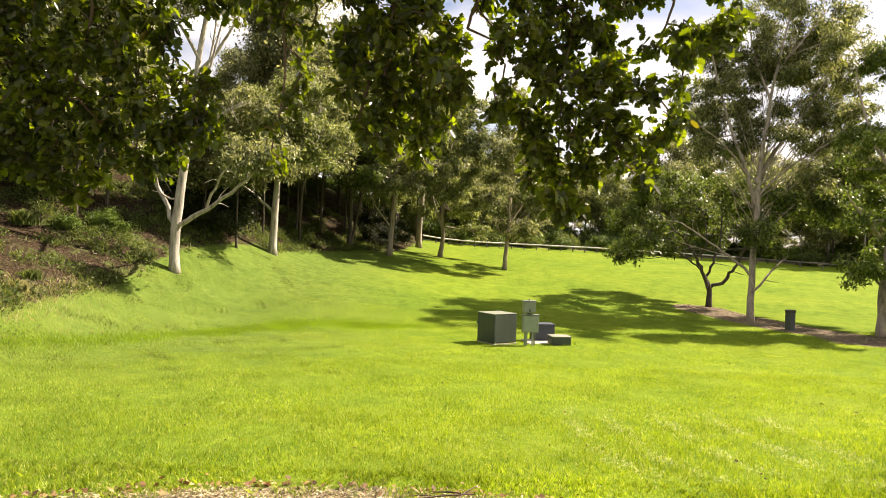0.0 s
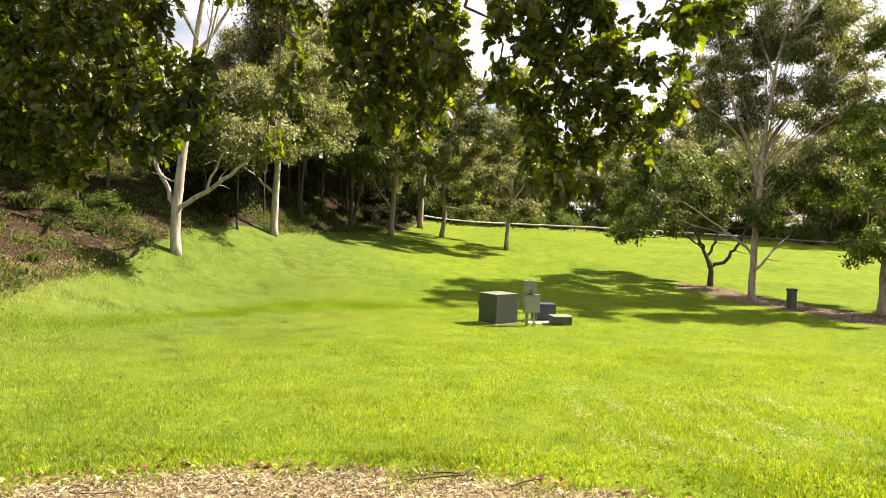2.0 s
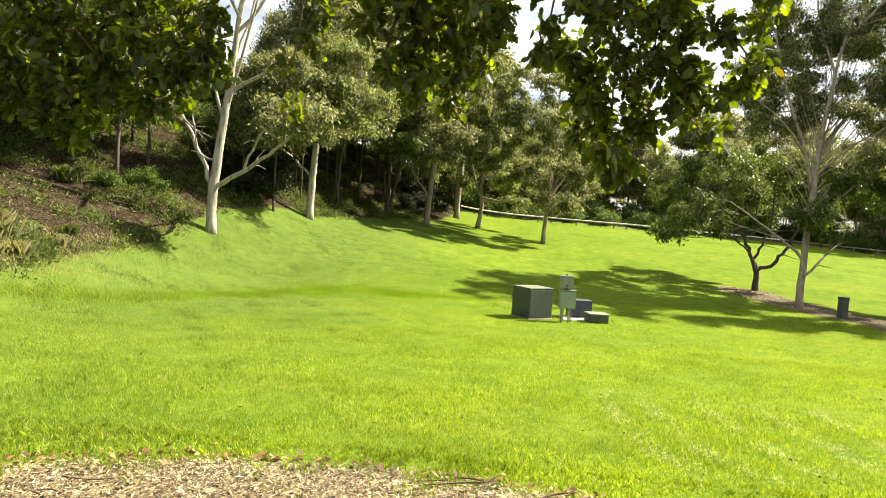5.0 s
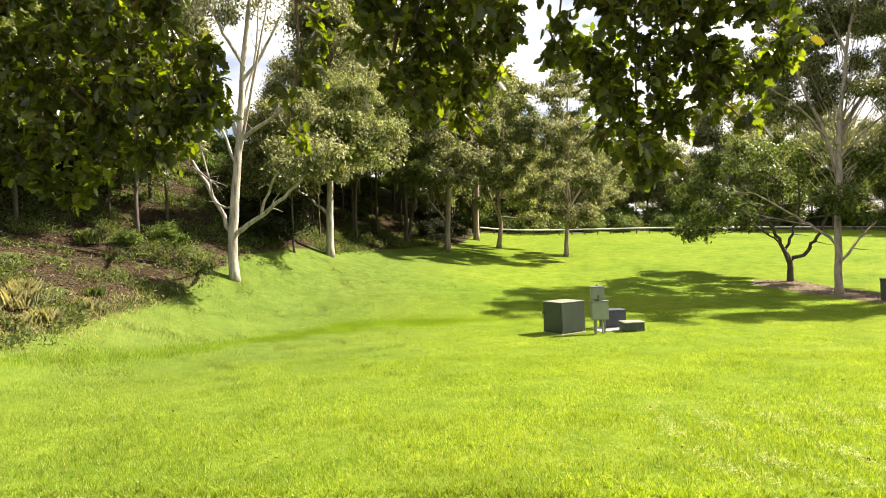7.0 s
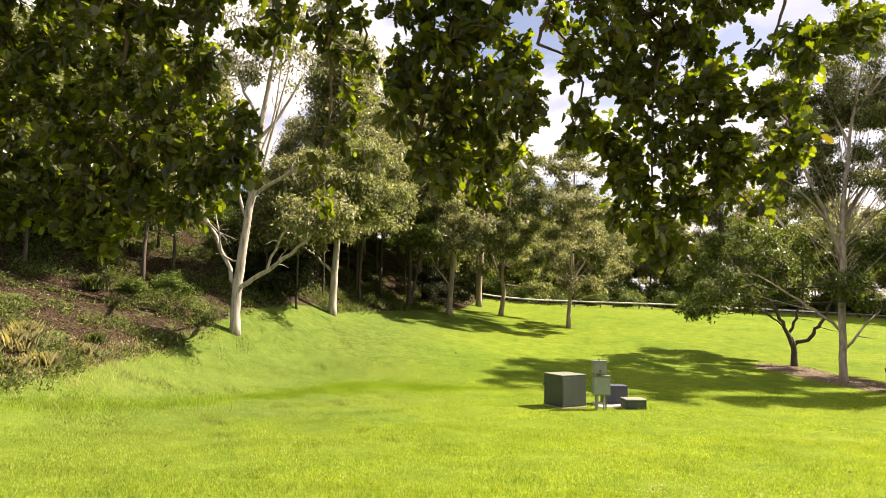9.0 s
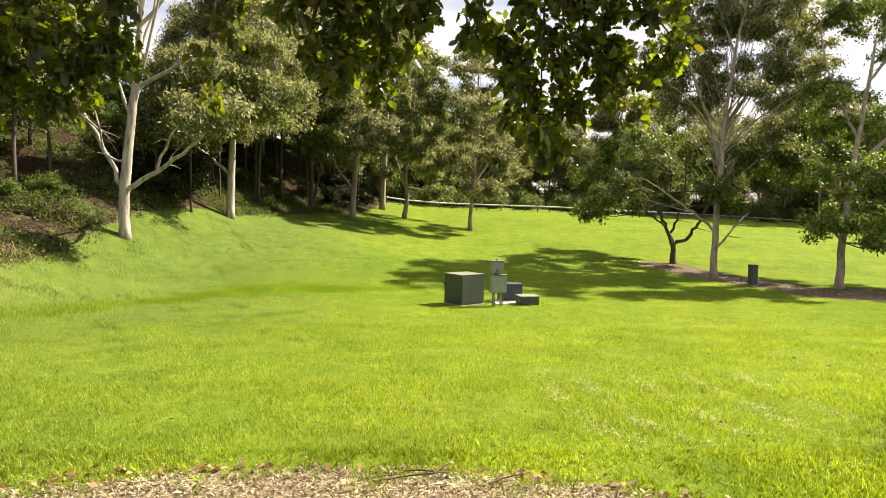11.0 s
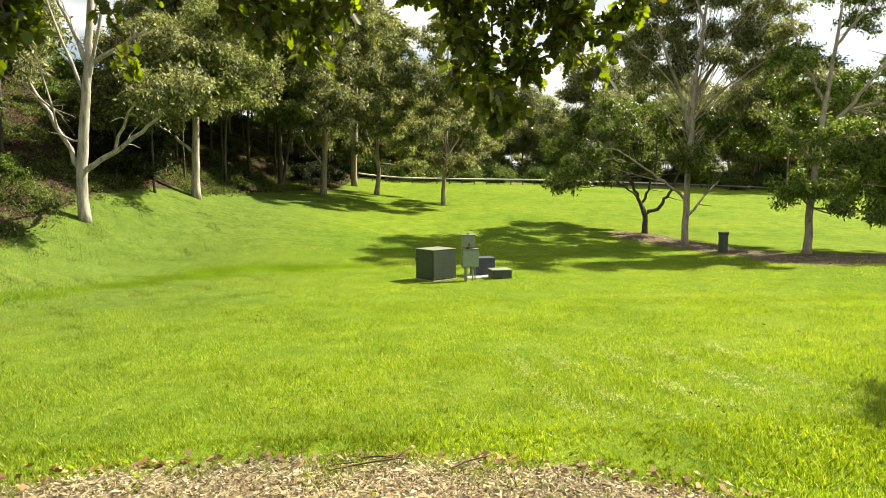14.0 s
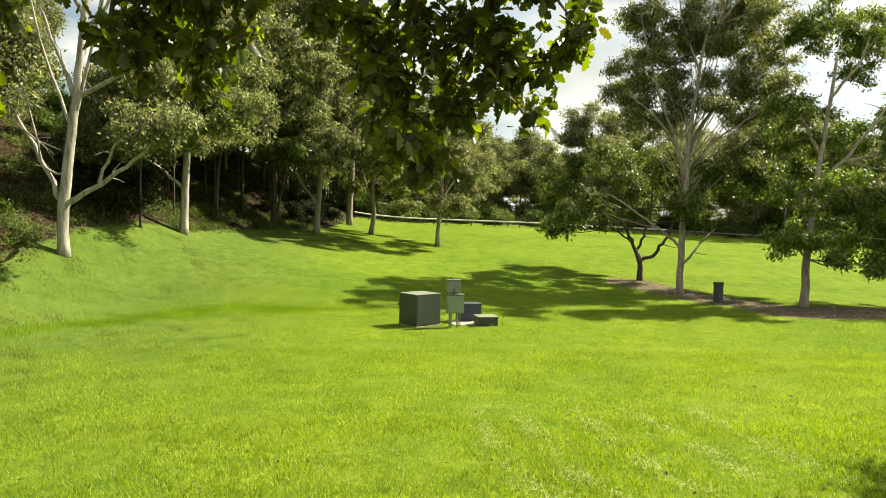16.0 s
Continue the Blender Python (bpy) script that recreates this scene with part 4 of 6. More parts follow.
grow_tree("shade_tree", "thin-stemmed tree with a heavy dark green drooping crown", (27.52, 33.15),
    trunk=[
           (0.00, 0.00, -0.00, 0.094), (-0.04, 0.00, 1.40, 0.086), (-0.02, 0.00, 3.11, 0.079), (0.06, 0.00, 5.58, 0.065), (0.19, 0.00, 8.34, 0.036)],
    limbs=[
    [(-0.04, 0.00, 2.80, 0.057), (-1.36, 0.63, 4.02, 0.043), (-2.50, 1.25, 4.64, 0.028)],
    [(-0.00, 0.00, 3.42, 0.057), (2.57, 0.54, 4.71, 0.045), (4.80, 1.08, 5.41, 0.032)],
    [(0.02, -0.00, 4.97, 0.050), (0.73, -0.50, 6.49, 0.036), (1.59, -1.00, 7.97, 0.025)],
    [(0.04, 0.00, 4.66, 0.050), (-0.71, 1.10, 6.24, 0.036), (-0.76, 2.20, 7.28, 0.026)],
    ],
    blobs=[(1.5, 0.5, 11.8, 1.4), (3.5, 1.0, 12.6, 1.4), (0.2, 0.3, 10.8, 1.2), (4.6, 1.5, 11.4, 1.4),(-1.6, 4.6, 8.4, 1.5), (0.5, 5.4, 9.4, 1.5), (-3.0, 3.4, 6.4, 1.3), (2.0, 3.0, 9.2, 1.5), (-2.2, 6.8, 7.6, 1.3), (-4.2, 4.8, 6.0, 1.2),
           (-2.08, 1.72, 3.54, 1.578), (-4.00, -2.24, 5.11, 1.476), (-0.69, -0.64, 4.03, 1.682), (0.21, -1.69, 4.92, 1.677), (5.77, 2.24, 5.82, 1.882), (-0.84, 0.14, 6.49, 1.636),
           (0.57, -0.63, 7.23, 1.654), (0.57, -2.35, 8.07, 1.607), (-0.06, 1.67, 3.07, 1.330), (-1.19, -1.48, 2.40, 1.027), (1.36, -1.15, 3.30, 1.295), (-4.36, -0.58, 2.50, 0.726),
           (5.65, 1.60, 3.46, 1.212), (5.98, 1.77, 7.46, 1.634), (3.13, 0.70, 10.59, 1.472), (5.77, 1.93, 10.12, 1.561), (-0.89, -1.69, 8.95, 1.175), (6.83, 1.69, 5.48, 1.649),
           (-2.83, -0.61, 2.20, 0.474)],
    bark=M_BARK_D, leaf=M_DARK, seed=31, dense=9, per=32, length=0.18, width=0.085, fill=10)


# ---- the oak over the path ----
# outlines of the hanging curtains of leaves, x and z in metres, where they hang at y = 7.5
OAK_CURTAINS = {
    "left curtain": [(-4.22, 5.33), (-1.55, 5.13), (-1.48, 4.47), (-1.59, 4.11), (-1.50, 3.93), (-1.58, 3.78), (-1.84, 3.82), (-1.91, 3.62), (-1.98, 3.35), (-1.85, 3.22), (-1.62, 3.21),
                     (-1.54, 2.87), (-1.61, 2.70), (-1.89, 2.56), (-2.21, 2.41), (-2.43, 2.50), (-2.50, 2.32), (-2.65, 2.14), (-2.85, 2.14), (-3.08, 2.33), (-3.43, 2.36), (-3.84, 2.53)],
    "narrow strand": [(-1.55, 5.09), (-0.72, 5.03), (-0.80, 4.26), (-0.96, 4.04), (-0.71, 3.94), (-0.79, 3.56), (-0.95, 3.48), (-0.88, 3.11), (-1.00, 2.83), (-1.09, 2.46), (-1.21, 2.51),
                      (-1.18, 2.83), (-1.19, 3.12), (-1.07, 3.32), (-1.12, 3.62), (-1.46, 3.72), (-1.64, 3.90), (-1.47, 4.12), (-1.13, 4.14), (-1.05, 4.27), (-1.23, 4.46)],
    "middle curtain": [(-0.86, 5.06), (0.37, 4.97), (0.41, 4.20), (0.34, 3.90), (0.42, 3.56), (0.39, 3.12), (0.30, 2.88), (0.18, 2.69), (0.07, 2.53), (-0.16, 2.55), (-0.36, 2.66),
                       (-0.51, 2.91), (-0.63, 3.11), (-0.59, 3.32), (-0.75, 3.37), (-0.80, 3.54), (-0.68, 3.66), (-0.74, 4.01), (-0.81, 4.27)],
    "right curtain": [(0.38, 4.82), (2.14, 4.69), (2.04, 4.05), (1.88, 3.97), (1.68, 3.86), (1.59, 3.69), (1.89, 3.72), (1.91, 3.51), (1.75, 3.40), (1.80, 3.15), (2.09, 2.95), (2.03, 2.83),
                      (1.84, 2.72), (1.88, 2.46), (1.77, 2.38), (1.53, 2.56), (1.34, 2.36), (1.27, 2.17), (1.14, 2.08), (1.03, 2.15), (0.97, 2.37), (0.87, 2.49), (0.87, 2.92), (0.70, 2.91),
                      (0.57, 3.03), (0.54, 3.54), (0.58, 3.75), (0.39, 3.97)],
    "right tip": [(2.18, 4.71), (2.63, 4.68), (2.52, 4.04), (2.60, 3.78), (2.47, 3.59), (2.27, 3.43), (2.18, 3.21), (2.04, 3.29), (1.99, 3.57), (2.05, 3.77), (2.32, 3.84), (2.40, 3.96),
                  (2.27, 4.10)],
}


def inside(x, z, outline):
    """Which of the points lie inside an outline."""
    odd = np.zeros(len(x), bool)
    for (ax, az), (bx, bz) in zip(outline, outline[1:] + outline[:1]):
        if az != bz:
            odd ^= ((az > z) != (bz > z)) & (x < (bx - ax) * (z - az) / (bz - az) + ax)
    return odd


def off_edge(x, z, outline):
    """The distance of the points from an outline."""
    near = np.full(len(x), 9.0)
    for (ax, az), (bx, bz) in zip(outline, outline[1:] + outline[:1]):
        u = np.clip(((x - ax) * (bx - ax) + (z - az) * (bz - az)) / ((bx - ax) ** 2 + (bz - az) ** 2), 0, 1)
        near = np.minimum(near, np.hypot(x - ax - u * (bx - ax), z - az - u * (bz - az)))
    return near


def curtain_sprays(outline, rng, gap, size, deep):
    """Sprays spread evenly over an outline: x, y, z, radius."""
    o = np.array(outline)
    n = 6000
    x, z = rng.uniform(o[:, 0].min(), o[:, 0].max(), n), rng.uniform(o[:, 1].min(), o[:, 1].max(), n)
    ok = inside(x, z, outline) & (off_edge(x, z, outline) > 0.06)
    kept = []
    for px, pz in zip(x[ok], z[ok]):
        if all((px - a) ** 2 + (pz - b) ** 2 > gap * gap for a, _, b, _ in kept):
            kept.append((px, 7.5 + rng.normal(0, deep), pz, size * rng.uniform(0.8, 1.25)))
    return kept


OAK_BRANCHES = [
    [(-0.02, 7.50, 4.52, 0.034), (-0.15, 7.50, 4.04, 0.030), (-0.30, 7.50, 3.58, 0.023), (-0.42, 7.50, 3.14, 0.013), (-0.48, 7.50, 2.84, 0.012)],
    [(0.34, 7.50, 4.50, 0.018), (0.50, 7.50, 4.22, 0.017), (0.65, 7.50, 4.04, 0.013)],
    [(0.47, 7.50, 3.97, 0.015), (0.38, 7.50, 3.70, 0.012)],
    [(1.99, 7.50, 4.39, 0.014), (2.02, 7.50, 4.01, 0.011), (1.93, 7.50, 3.68, 0.007)],
    [(1.14, 7.50, 4.31, 0.013), (1.22, 7.50, 3.80, 0.011), (1.15, 7.50, 3.27, 0.008), (1.14, 7.50, 2.61, 0.005)],
    [(-2.89, 7.50, 4.71, 0.021), (-2.66, 7.50, 4.05, 0.015), (-2.70, 7.50, 3.44, 0.011), (-2.90, 7.50, 2.85, 0.008)],
    [(-1.12, 7.50, 4.59, 0.016), (-1.12, 7.50, 3.92, 0.011), (-1.07, 7.50, 3.28, 0.008), (-1.16, 7.50, 2.68, 0.005)],
]


def oak_leaf_outline():
    """Half-width along a lobed leaf of unit length."""
    return [(0.0, 0.015), (0.12, 0.10), (0.24, 0.25), (0.33, 0.16), (0.46, 0.34), (0.56, 0.20), (0.70, 0.30), (0.80, 0.17), (0.92, 0.13), (1.0, 0.0)]


def build_oak():
    rng = np.random.RandomState(41)
    oak = new("oak_tree")
    tagged(oak, "broad oak with dark lobed leaves hanging low over the mulch ring", "tree")
    foot_at = np.array([-1.6, -2.2, float(height(-1.6, -2.2))])
    trunk = curved([(-1.6, -2.2, foot_at[2] - 0.2, 0.34), (-1.55, -2.1, foot_at[2] + 1.2, 0.27), (-1.5, -1.9, 2.9, 0.23), (-1.3, -1.2, 4.4, 0.17), (-1.1, -0.4, 6.4, 0.09)], rng)
    link_mesh("trunk", *tube(trunk[:, :3], trunk[:, 3], 14), M_BARK_O, oak, smoothed=True)
    limbs = [
        [(-1.45, -1.7, 3.3, 0.13), (-0.9, 1.2, 5.0, 0.10), (-0.3, 4.6, 5.6, 0.07), (0.0, 7.5, 5.2, 0.042), (-0.02, 7.55, 4.5, 0.034)],
        [(-1.4, -1.5, 3.8, 0.11), (0.3, 1.5, 5.4, 0.09), (1.0, 5.0, 5.9, 0.06), (1.3, 7.4, 5.3, 0.03), (2.2, 8.0, 4.9, 0.014)],
        [(-1.5, -1.9, 2.9, 0.12), (-2.3, 1.0, 4.9, 0.09), (-2.7, 4.4, 5.5, 0.06), (-2.8, 7.1, 4.9, 0.028)],
        [(-0.3, 4.6, 5.6, 0.05), (-1.0, 6.3, 5.5, 0.035), (-1.12, 7.5, 4.7, 0.018)],
        [(1.0, 5.0, 5.9, 0.045), (0.5, 6.8, 5.3, 0.03), (0.34, 7.5, 4.5, 0.018)],
    ]
    bones = [trunk]
    for rows in limbs + OAK_BRANCHES:
        l = curved(rows, rng, 5, 0.035)
        link_mesh("limb", *tube(l[:, :3], l[:, 3], 8), M_BARK_O, oak, smoothed=True)
        bones.append(l)
    bones = np.concatenate(bones)
    outline = np.array(oak_leaf_outline())
    k = len(outline)
    # corner order: up one edge, down the other; the middle is raised so that the blade folds
    shape = np.concatenate([np.stack([outline[:, 0], outline[:, 1]], -1), np.stack([outline[1:-1, 0], -outline[1:-1, 1]], -1)[::-1]])
    ns = len(shape)
    twigs = []
    sprays = {title: curtain_sprays(outline, rng, 0.135, {"narrow strand": 0.07, "right curtain": 0.111}.get(title, 0.109), 0.17) for title, outline in OAK_CURTAINS.items()}
    # the crown above
    sprays["crown"] = [(rng.uniform(-4.2, -0.6), rng.uniform(2.6, 6.2), rng.uniform(5.1, 6.4), rng.uniform(0.30, 0.45)) for _ in range(26)]
    for title, rows in sprays.items():
        cs, ways = [], []
        grown = bones
        for x, y, z, r in sorted(rows, key=lambda row: -row[2]):
            c = np.array([x, y, z])
            d = np.linalg.norm(grown[:, :3] - c, axis=1) + 0.35 * np.maximum(z - grown[:, 2], 0)
            root = grown[np.argmin(d)]
            grown = np.concatenate([grown, [[x, y, z, 0.008]]])
            mid = root[:3] * 0.5 + c * 0.5 + rng.normal(0, 0.05, 3) + (0, 0, 0.05)
            twigs.append(tube([root[:3], mid, c], [min(root[3], 0.011), 0.008, 0.005], 5, False))
            count = int(900 * r * r) + 20 if title == "crown" else int(5600 * r * r)
            k2 = max(3, int(count / 9))
            u = rng.normal(0, 1, (k2, 3))
            u /= np.linalg.norm(u, axis=1, keepdims=True)
            u *= r * rng.uniform(0.3, 1.1, (k2, 1)) * (0.95, 1.3, 0.95)
            for tip in u:
                e = c + tip
                m2 = c + tip * 0.5 + rng.normal(0, 0.03, 3)
                twigs.append(tube([c, m2, e], [0.005, 0.0035, 0.002], 3, False))
                m = 9
                f = rng.uniform(0.35, 1.05, (m, 1))
                cs.append(c + tip * f + rng.normal(0, 0.035, (m, 3)) + (0, 0, 0.03))
                w = rng.normal(0, 0.75, (m, 3)) + tip / (np.linalg.norm(tip) + 1e-6) * 0.6 + (0, 0, -0.75)
                ways.append(w / np.linalg.norm(w, axis=1, keepdims=True))
        c, w = np.concatenate(cs), np.concatenate(ways)
        n = len(c)
        side = np.cross(w, rng.normal(0, 1, (n, 3)) + (0, 0, 1.2))
        side /= np.linalg.norm(side, axis=1, keepdims=True) + 1e-9
        up = np.cross(side, w)
        ln = rng.uniform(0.046, 0.108, (n, 1, 1)) * (1.7 if title == "crown" else 1.0)
        curl = rng.uniform(-0.12, 0.30, (n, 1, 1))
        fold = rng.uniform(0.0, 0.5, (n, 1, 1))
        sx, sy = shape[None, :, 0:1], shape[None, :, 1:2]
        v = c[:, None] + ln * (w[:, None] * sx + side[:, None] * sy * 1.1 + up[:, None] * (np.abs(sy) * fold - curl * sx * sx))
        # two halves that meet along the rib
        half = list(range(0, k)), [0] + list(range(ns - 1, k - 2, -1))
        idx = np.arange(n)[:, None] * ns
        loops = np.concatenate([idx + np.array(half[0])[None], idx + np.array(half[1][::-1])[None]], 1).reshape(-1)
        counts = np.tile([len(half[0]), len(half[1])], n)
        ob = link_array("foliage", v.reshape(-1, 3), loops, counts, M_OAK, oak)
        tagged(ob, "dark green lobed oak leaves, yellow where the sun shines through", kind="stuff")
    link_mesh("twig_mass", *join(twigs), M_BARK_O, oak)["kind"] = "stuff"


build_oak()

grow_tree("shade_tree", "neighbouring leafy tree whose shade falls across the near lawn", (14.95, 11.75),
    trunk=[(0, 0, 0, 0.22), (0.0, 0.0, 1.6, 0.18), (-0.2, -0.1, 3.4, 0.14), (-0.3, -0.2, 5.6, 0.06)],
    limbs=[[(-0.1, 0, 2.6, 0.09), (-1.6, -0.2, 4.6, 0.06), (-3.6, -0.3, 5.9, 0.03)], [(-0.2, -0.1, 3.2, 0.08), (-1.8, -1.0, 4.8, 0.05), (-3.6, -1.8, 5.8, 0.03)]],
    blobs=[(-3.9, -0.4, 6.1, 0.55), (-3.0, 0.0, 6.2, 0.7), (-2.2, -0.2, 6.0, 0.8), (-4.2, -1.9, 6.1, 0.5), (-3.3, -1.4, 6.0, 0.65), (-2.4, -1.2, 6.3, 0.8), (-1.2, -0.6, 6.2, 1.1), (-0.2, 0.3, 6.6, 1.3), (-1.0, 0.9, 6.0, 1.1),
           (0.9, -0.5, 6.0, 1.2), (-1.4, -2.0, 5.9, 0.8), (-3.0, -2.7, 6.0, 0.6), (-2.1, -2.9, 6.1, 0.75), (-1.2, -3.2, 6.0, 0.8)],
    bark=M_BARK_O, leaf=M_DARK, seed=34, dense=9, per=17, length=0.16, width=0.09, droop=0.4)


# ---- woods ----
def wood_tree(name, label, seed, tall, spreadm, bark, leaf, low=0.42, dense=7.0, lean=0.09):
    rng = np.random.RandomState(seed)
    lx, ly = rng.normal(0, lean * tall, 2)
    trunk = [(lx * f * f + rng.normal(0, 0.08) * (f > 0), ly * f * f, tall * f, 0.0105 * tall * (1.02 - 0.85 * f)) for f in (0, 0.2, 0.45, 0.7, 0.92)]
    limbs, blobs = [], []
    n = int(tall * 1.1)
    for i in range(n):
        f = low + (0.98 - low) * (i + rng.uniform(0, 1)) / n
        a = rng.uniform(0, 6.28)
        reach = spreadm * (0.35 + 0.75 * math.sin(math.pi * min(1, (f - low) / (1.02 - low) * 0.8 + 0.15))) * rng.uniform(0.5, 1.05)
        root = (lx * f * f * 0.7, ly * f * f * 0.7, tall * (f - 0.12), 0.05)
        end = (lx * f * f + reach * math.cos(a), ly * f * f + reach * math.sin(a), tall * f)
        if i % 2 == 0:
            limbs.append([root, ((root[0] + end[0]) / 2, (root[1] + end[1]) / 2, (root[2] + end[2]) / 2 + 0.2, 0.035), (*end, 0.018)])
        blobs.append((*end, rng.uniform(0.09, 0.14) * tall))
    return grow_tree(name, label, (0, -120), trunk, limbs, blobs, bark, leaf, seed, dense, 0.32, 0.14, 0.7, 22, 0.40, 7, "bank woodland")


def bush(name, label, seed, wide, tall, leaf):
    rng = np.random.RandomState(seed)
    trunk = [(0, 0, 0, 0.05), (0.05, 0, tall * 0.4, 0.035), (0, 0.05, tall * 0.7, 0.02)]
    blobs = [(rng.normal(0, wide * 0.4), rng.normal(0, wide * 0.4), tall * rng.uniform(0.2, 0.85), wide * rng.uniform(0.25, 0.42)) for _ in range(12)]
    ob = grow_tree(name, label, (0, -130), trunk, [], blobs, M_BARK_D, leaf, seed, 16, 0.18, 0.08, 0.3, 20, 0.2, 6, "understorey")
    ob["category"] = "bush"
    return ob


def stand(ob, x, y, turn, size):
    """A copy of a tree on the ground."""
    m = Matrix.LocRotScale((x, y, float(height(x, y)) - 0.05), Euler((0, 0, turn)), (size, size, size))
    return copy_thing(ob, m)


def build_woods():
    rng = np.random.RandomState(77)
    kinds = [
        wood_tree("gum_tree", "thin dark-trunked gum among the bank woodland", 51, 12.5, 2.3, M_BARK_D, M_GUM_B, 0.44),
        wood_tree("gum_tree", "slim grey gum with a ragged crown among the bank woodland", 52, 14.5, 2.6, M_BARK_D, M_GUM_B, 0.42),
        wood_tree("gum_tree", "leafy olive gum on the wooded bank", 53, 11.0, 2.6, M_BARK_D, M_GUM_A, 0.22),
        wood_tree("gum_tree", "bushy dark gum on the wooded bank", 54, 9.5, 2.6, M_BARK_D, M_GUM_C, 0.16, 6.0),
        wood_tree("gum_tree", "tall pale-trunked gum at the back of the wood", 55, 16.0, 2.8, M_BARK_W, M_GUM_B, 0.45),
        wood_tree("gum_tree", "light-leaved gum with a slim pale trunk in the far wood", 56, 11.5, 2.4, M_BARK_T, M_GUM_A, 0.40),
    ]
    spots = []

    def place(n, xr, yr, ok, gap, pick, size):
        tries = 0
        made = 0
        while made < n and tries < n * 60:
            tries += 1
            x, y = rng.uniform(*xr), rng.uniform(*yr)
            if (20.2 < math.degrees(math.atan2(-x, y - 3)) < 27.8 and x < -13) or not ok(x, y) or any((x - a) ** 2 + (y - b) ** 2 < gap * gap for a, b in spots):
                continue
            spots.append((x, y))
            kind, turn, grown = kinds[pick[rng.randint(len(pick))]], rng.uniform(0, 6.28), rng.uniform(*size)
            if x < -9 and 15.5 < math.degrees(math.atan2(-x, y - 3)) < 25.0:
                # lower growth leaves open sky behind the white gum
                grown = min(grown, max(0.4, (1.9 + 0.21 * math.hypot(x, y - 3) - float(height(x, y))) / 13.5))
            stand(kind, x, y, turn, grown)
            made += 1

    # the wooded bank
    clear = lambda x, y: math.hypot(x + 11.9, y - 30.4) > 4.5 and math.hypot(x + 10.1, y - 39.3) > 2.2 and math.hypot(x + 7.8, y - 52.9) > 2.2 and math.hypot(x + 4.7, y - 53.7) > 2.5
    place(15, (-22, -9), (36, 62), lambda x, y: 1.3 < foot(y) - x < 9 and clear(x, y), 2.0, [0, 0, 0, 1], (0.8, 1.05))
    place(19, (-24, -11), (31, 46), lambda x, y: 3.0 < foot(y) - x < 13 and clear(x, y), 1.6, [0, 3, 1], (0.6, 1.0))
    place(8, (-30, -17), (22, 34), lambda x, y: 8.5 < foot(y) - x < 20, 2.6, [5, 1, 5], (0.7, 0.95))
    place(14, (-13, -4), (46, 78), lambda x, y: 0.8 < foot(y) - x < 4 and clear(x, y), 2.2, [0, 1, 5, 0], (0.7, 0.95))
    place(38, (-48, -9), (31, 84), lambda x, y: foot(y) - x > 6.5, 2.4, [1, 5, 2, 5], (0.75, 1.05))
    place(10, (-42, -22), (12, 30), lambda x, y: foot(y) - x > 14, 3.0, [0, 1, 2, 3], (0.8, 1.05))
    place(30, (-14, 6), (74, 104), lambda x, y: y > 77 + 0.5 * max(0, x + 4), 2.8, [1, 2, 5, 5, 2], (0.8, 1.1))
    # beyond the fence
    place(26, (-4, 44), (96, 122), lambda x, y: y > 94, 2.8, [2, 2, 5], (0.75, 1.05))
    place(44, (2, 62), (84, 116), lambda x, y: y > 88 - 0.006 * (x - 20) ** 2, 3.2, [1, 5, 4, 1, 2, 4, 5], (0.75, 1.15))
    place(30, (-6, 112), (118, 140), lambda x, y: y > 150 - 0.3 * x, 2.4, [2, 5, 2], (1.0, 1.4))
    place(38, (48, 104), (62, 110), lambda x, y: y > 112 - 0.62 * x, 3.4, [1, 5, 4, 1, 2, 4], (0.8, 1.1))
    for i, (x, y, size) in enumerate(((-13.4, 61.0, 1.15), (-10.9, 64.5, 1.25), (-8.4, 62.5, 1.2), (-6.6, 69.0, 1.3), (-3.6, 72.0, 1.25), (-16.5, 58.0, 1.1))):
        stand(kinds[(4, 1, 4)[i % 3]], x, y, 1.9 * i, size)
    for ob in kinds:
        x, y = -30 + 4.1 * kinds.index(ob), 88 + 1.7 * kinds.index(ob)
        ob.matrix_world = pose(x, y, float(height(x, y)) - 0.05)
    scrub = [bush("bush", "dense dark green bush in the understorey", 61, 1.6, 1.7, M_DARK),
             bush("bush", "olive scrubby bush in the understorey", 62, 1.3, 1.3, M_WEED),
             bush("bush", "tall shrub at the edge of the wood, leaves darkened to carry its shade", 63, 1.5, 2.3, M_SHRUB)]
    pts = []
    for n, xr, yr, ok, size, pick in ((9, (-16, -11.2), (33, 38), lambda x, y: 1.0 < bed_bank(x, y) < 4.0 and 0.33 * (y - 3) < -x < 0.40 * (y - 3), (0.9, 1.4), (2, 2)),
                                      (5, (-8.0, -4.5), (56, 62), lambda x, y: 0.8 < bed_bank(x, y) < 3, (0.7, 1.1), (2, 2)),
                                      (46, (-2, 72), (90, 99), lambda x, y: y > 90 - 0.0045 * (x - 20) ** 2, (1.2, 1.9), (0, 1)),
                                      (26, (-28, -9), (44, 80), lambda x, y: foot(y) - x > 5.5, (0.5, 1.0), (0, 1)),
                                      (2, (-24, -14), (18, 32), lambda x, y: 5.5 < foot(y) - x < 11, (0.3, 0.6), (0, 1)),
                                      (24, (-16, 3), (75, 92), lambda x, y: y > 76 + 0.5 * max(0, x + 4), (0.8, 1.5), (0, 1)),
                                      (56, (-2, 70), (80, 96), lambda x, y: y > 82.5 - 0.0045 * (x - 20) ** 2 and y < 96, (0.7, 1.4), (0, 1)),
                                      (18, (50, 90), (66, 90), lambda x, y: y > 104 - 0.55 * x, (0.7, 1.2), (0, 1))):
        made = tries = 0
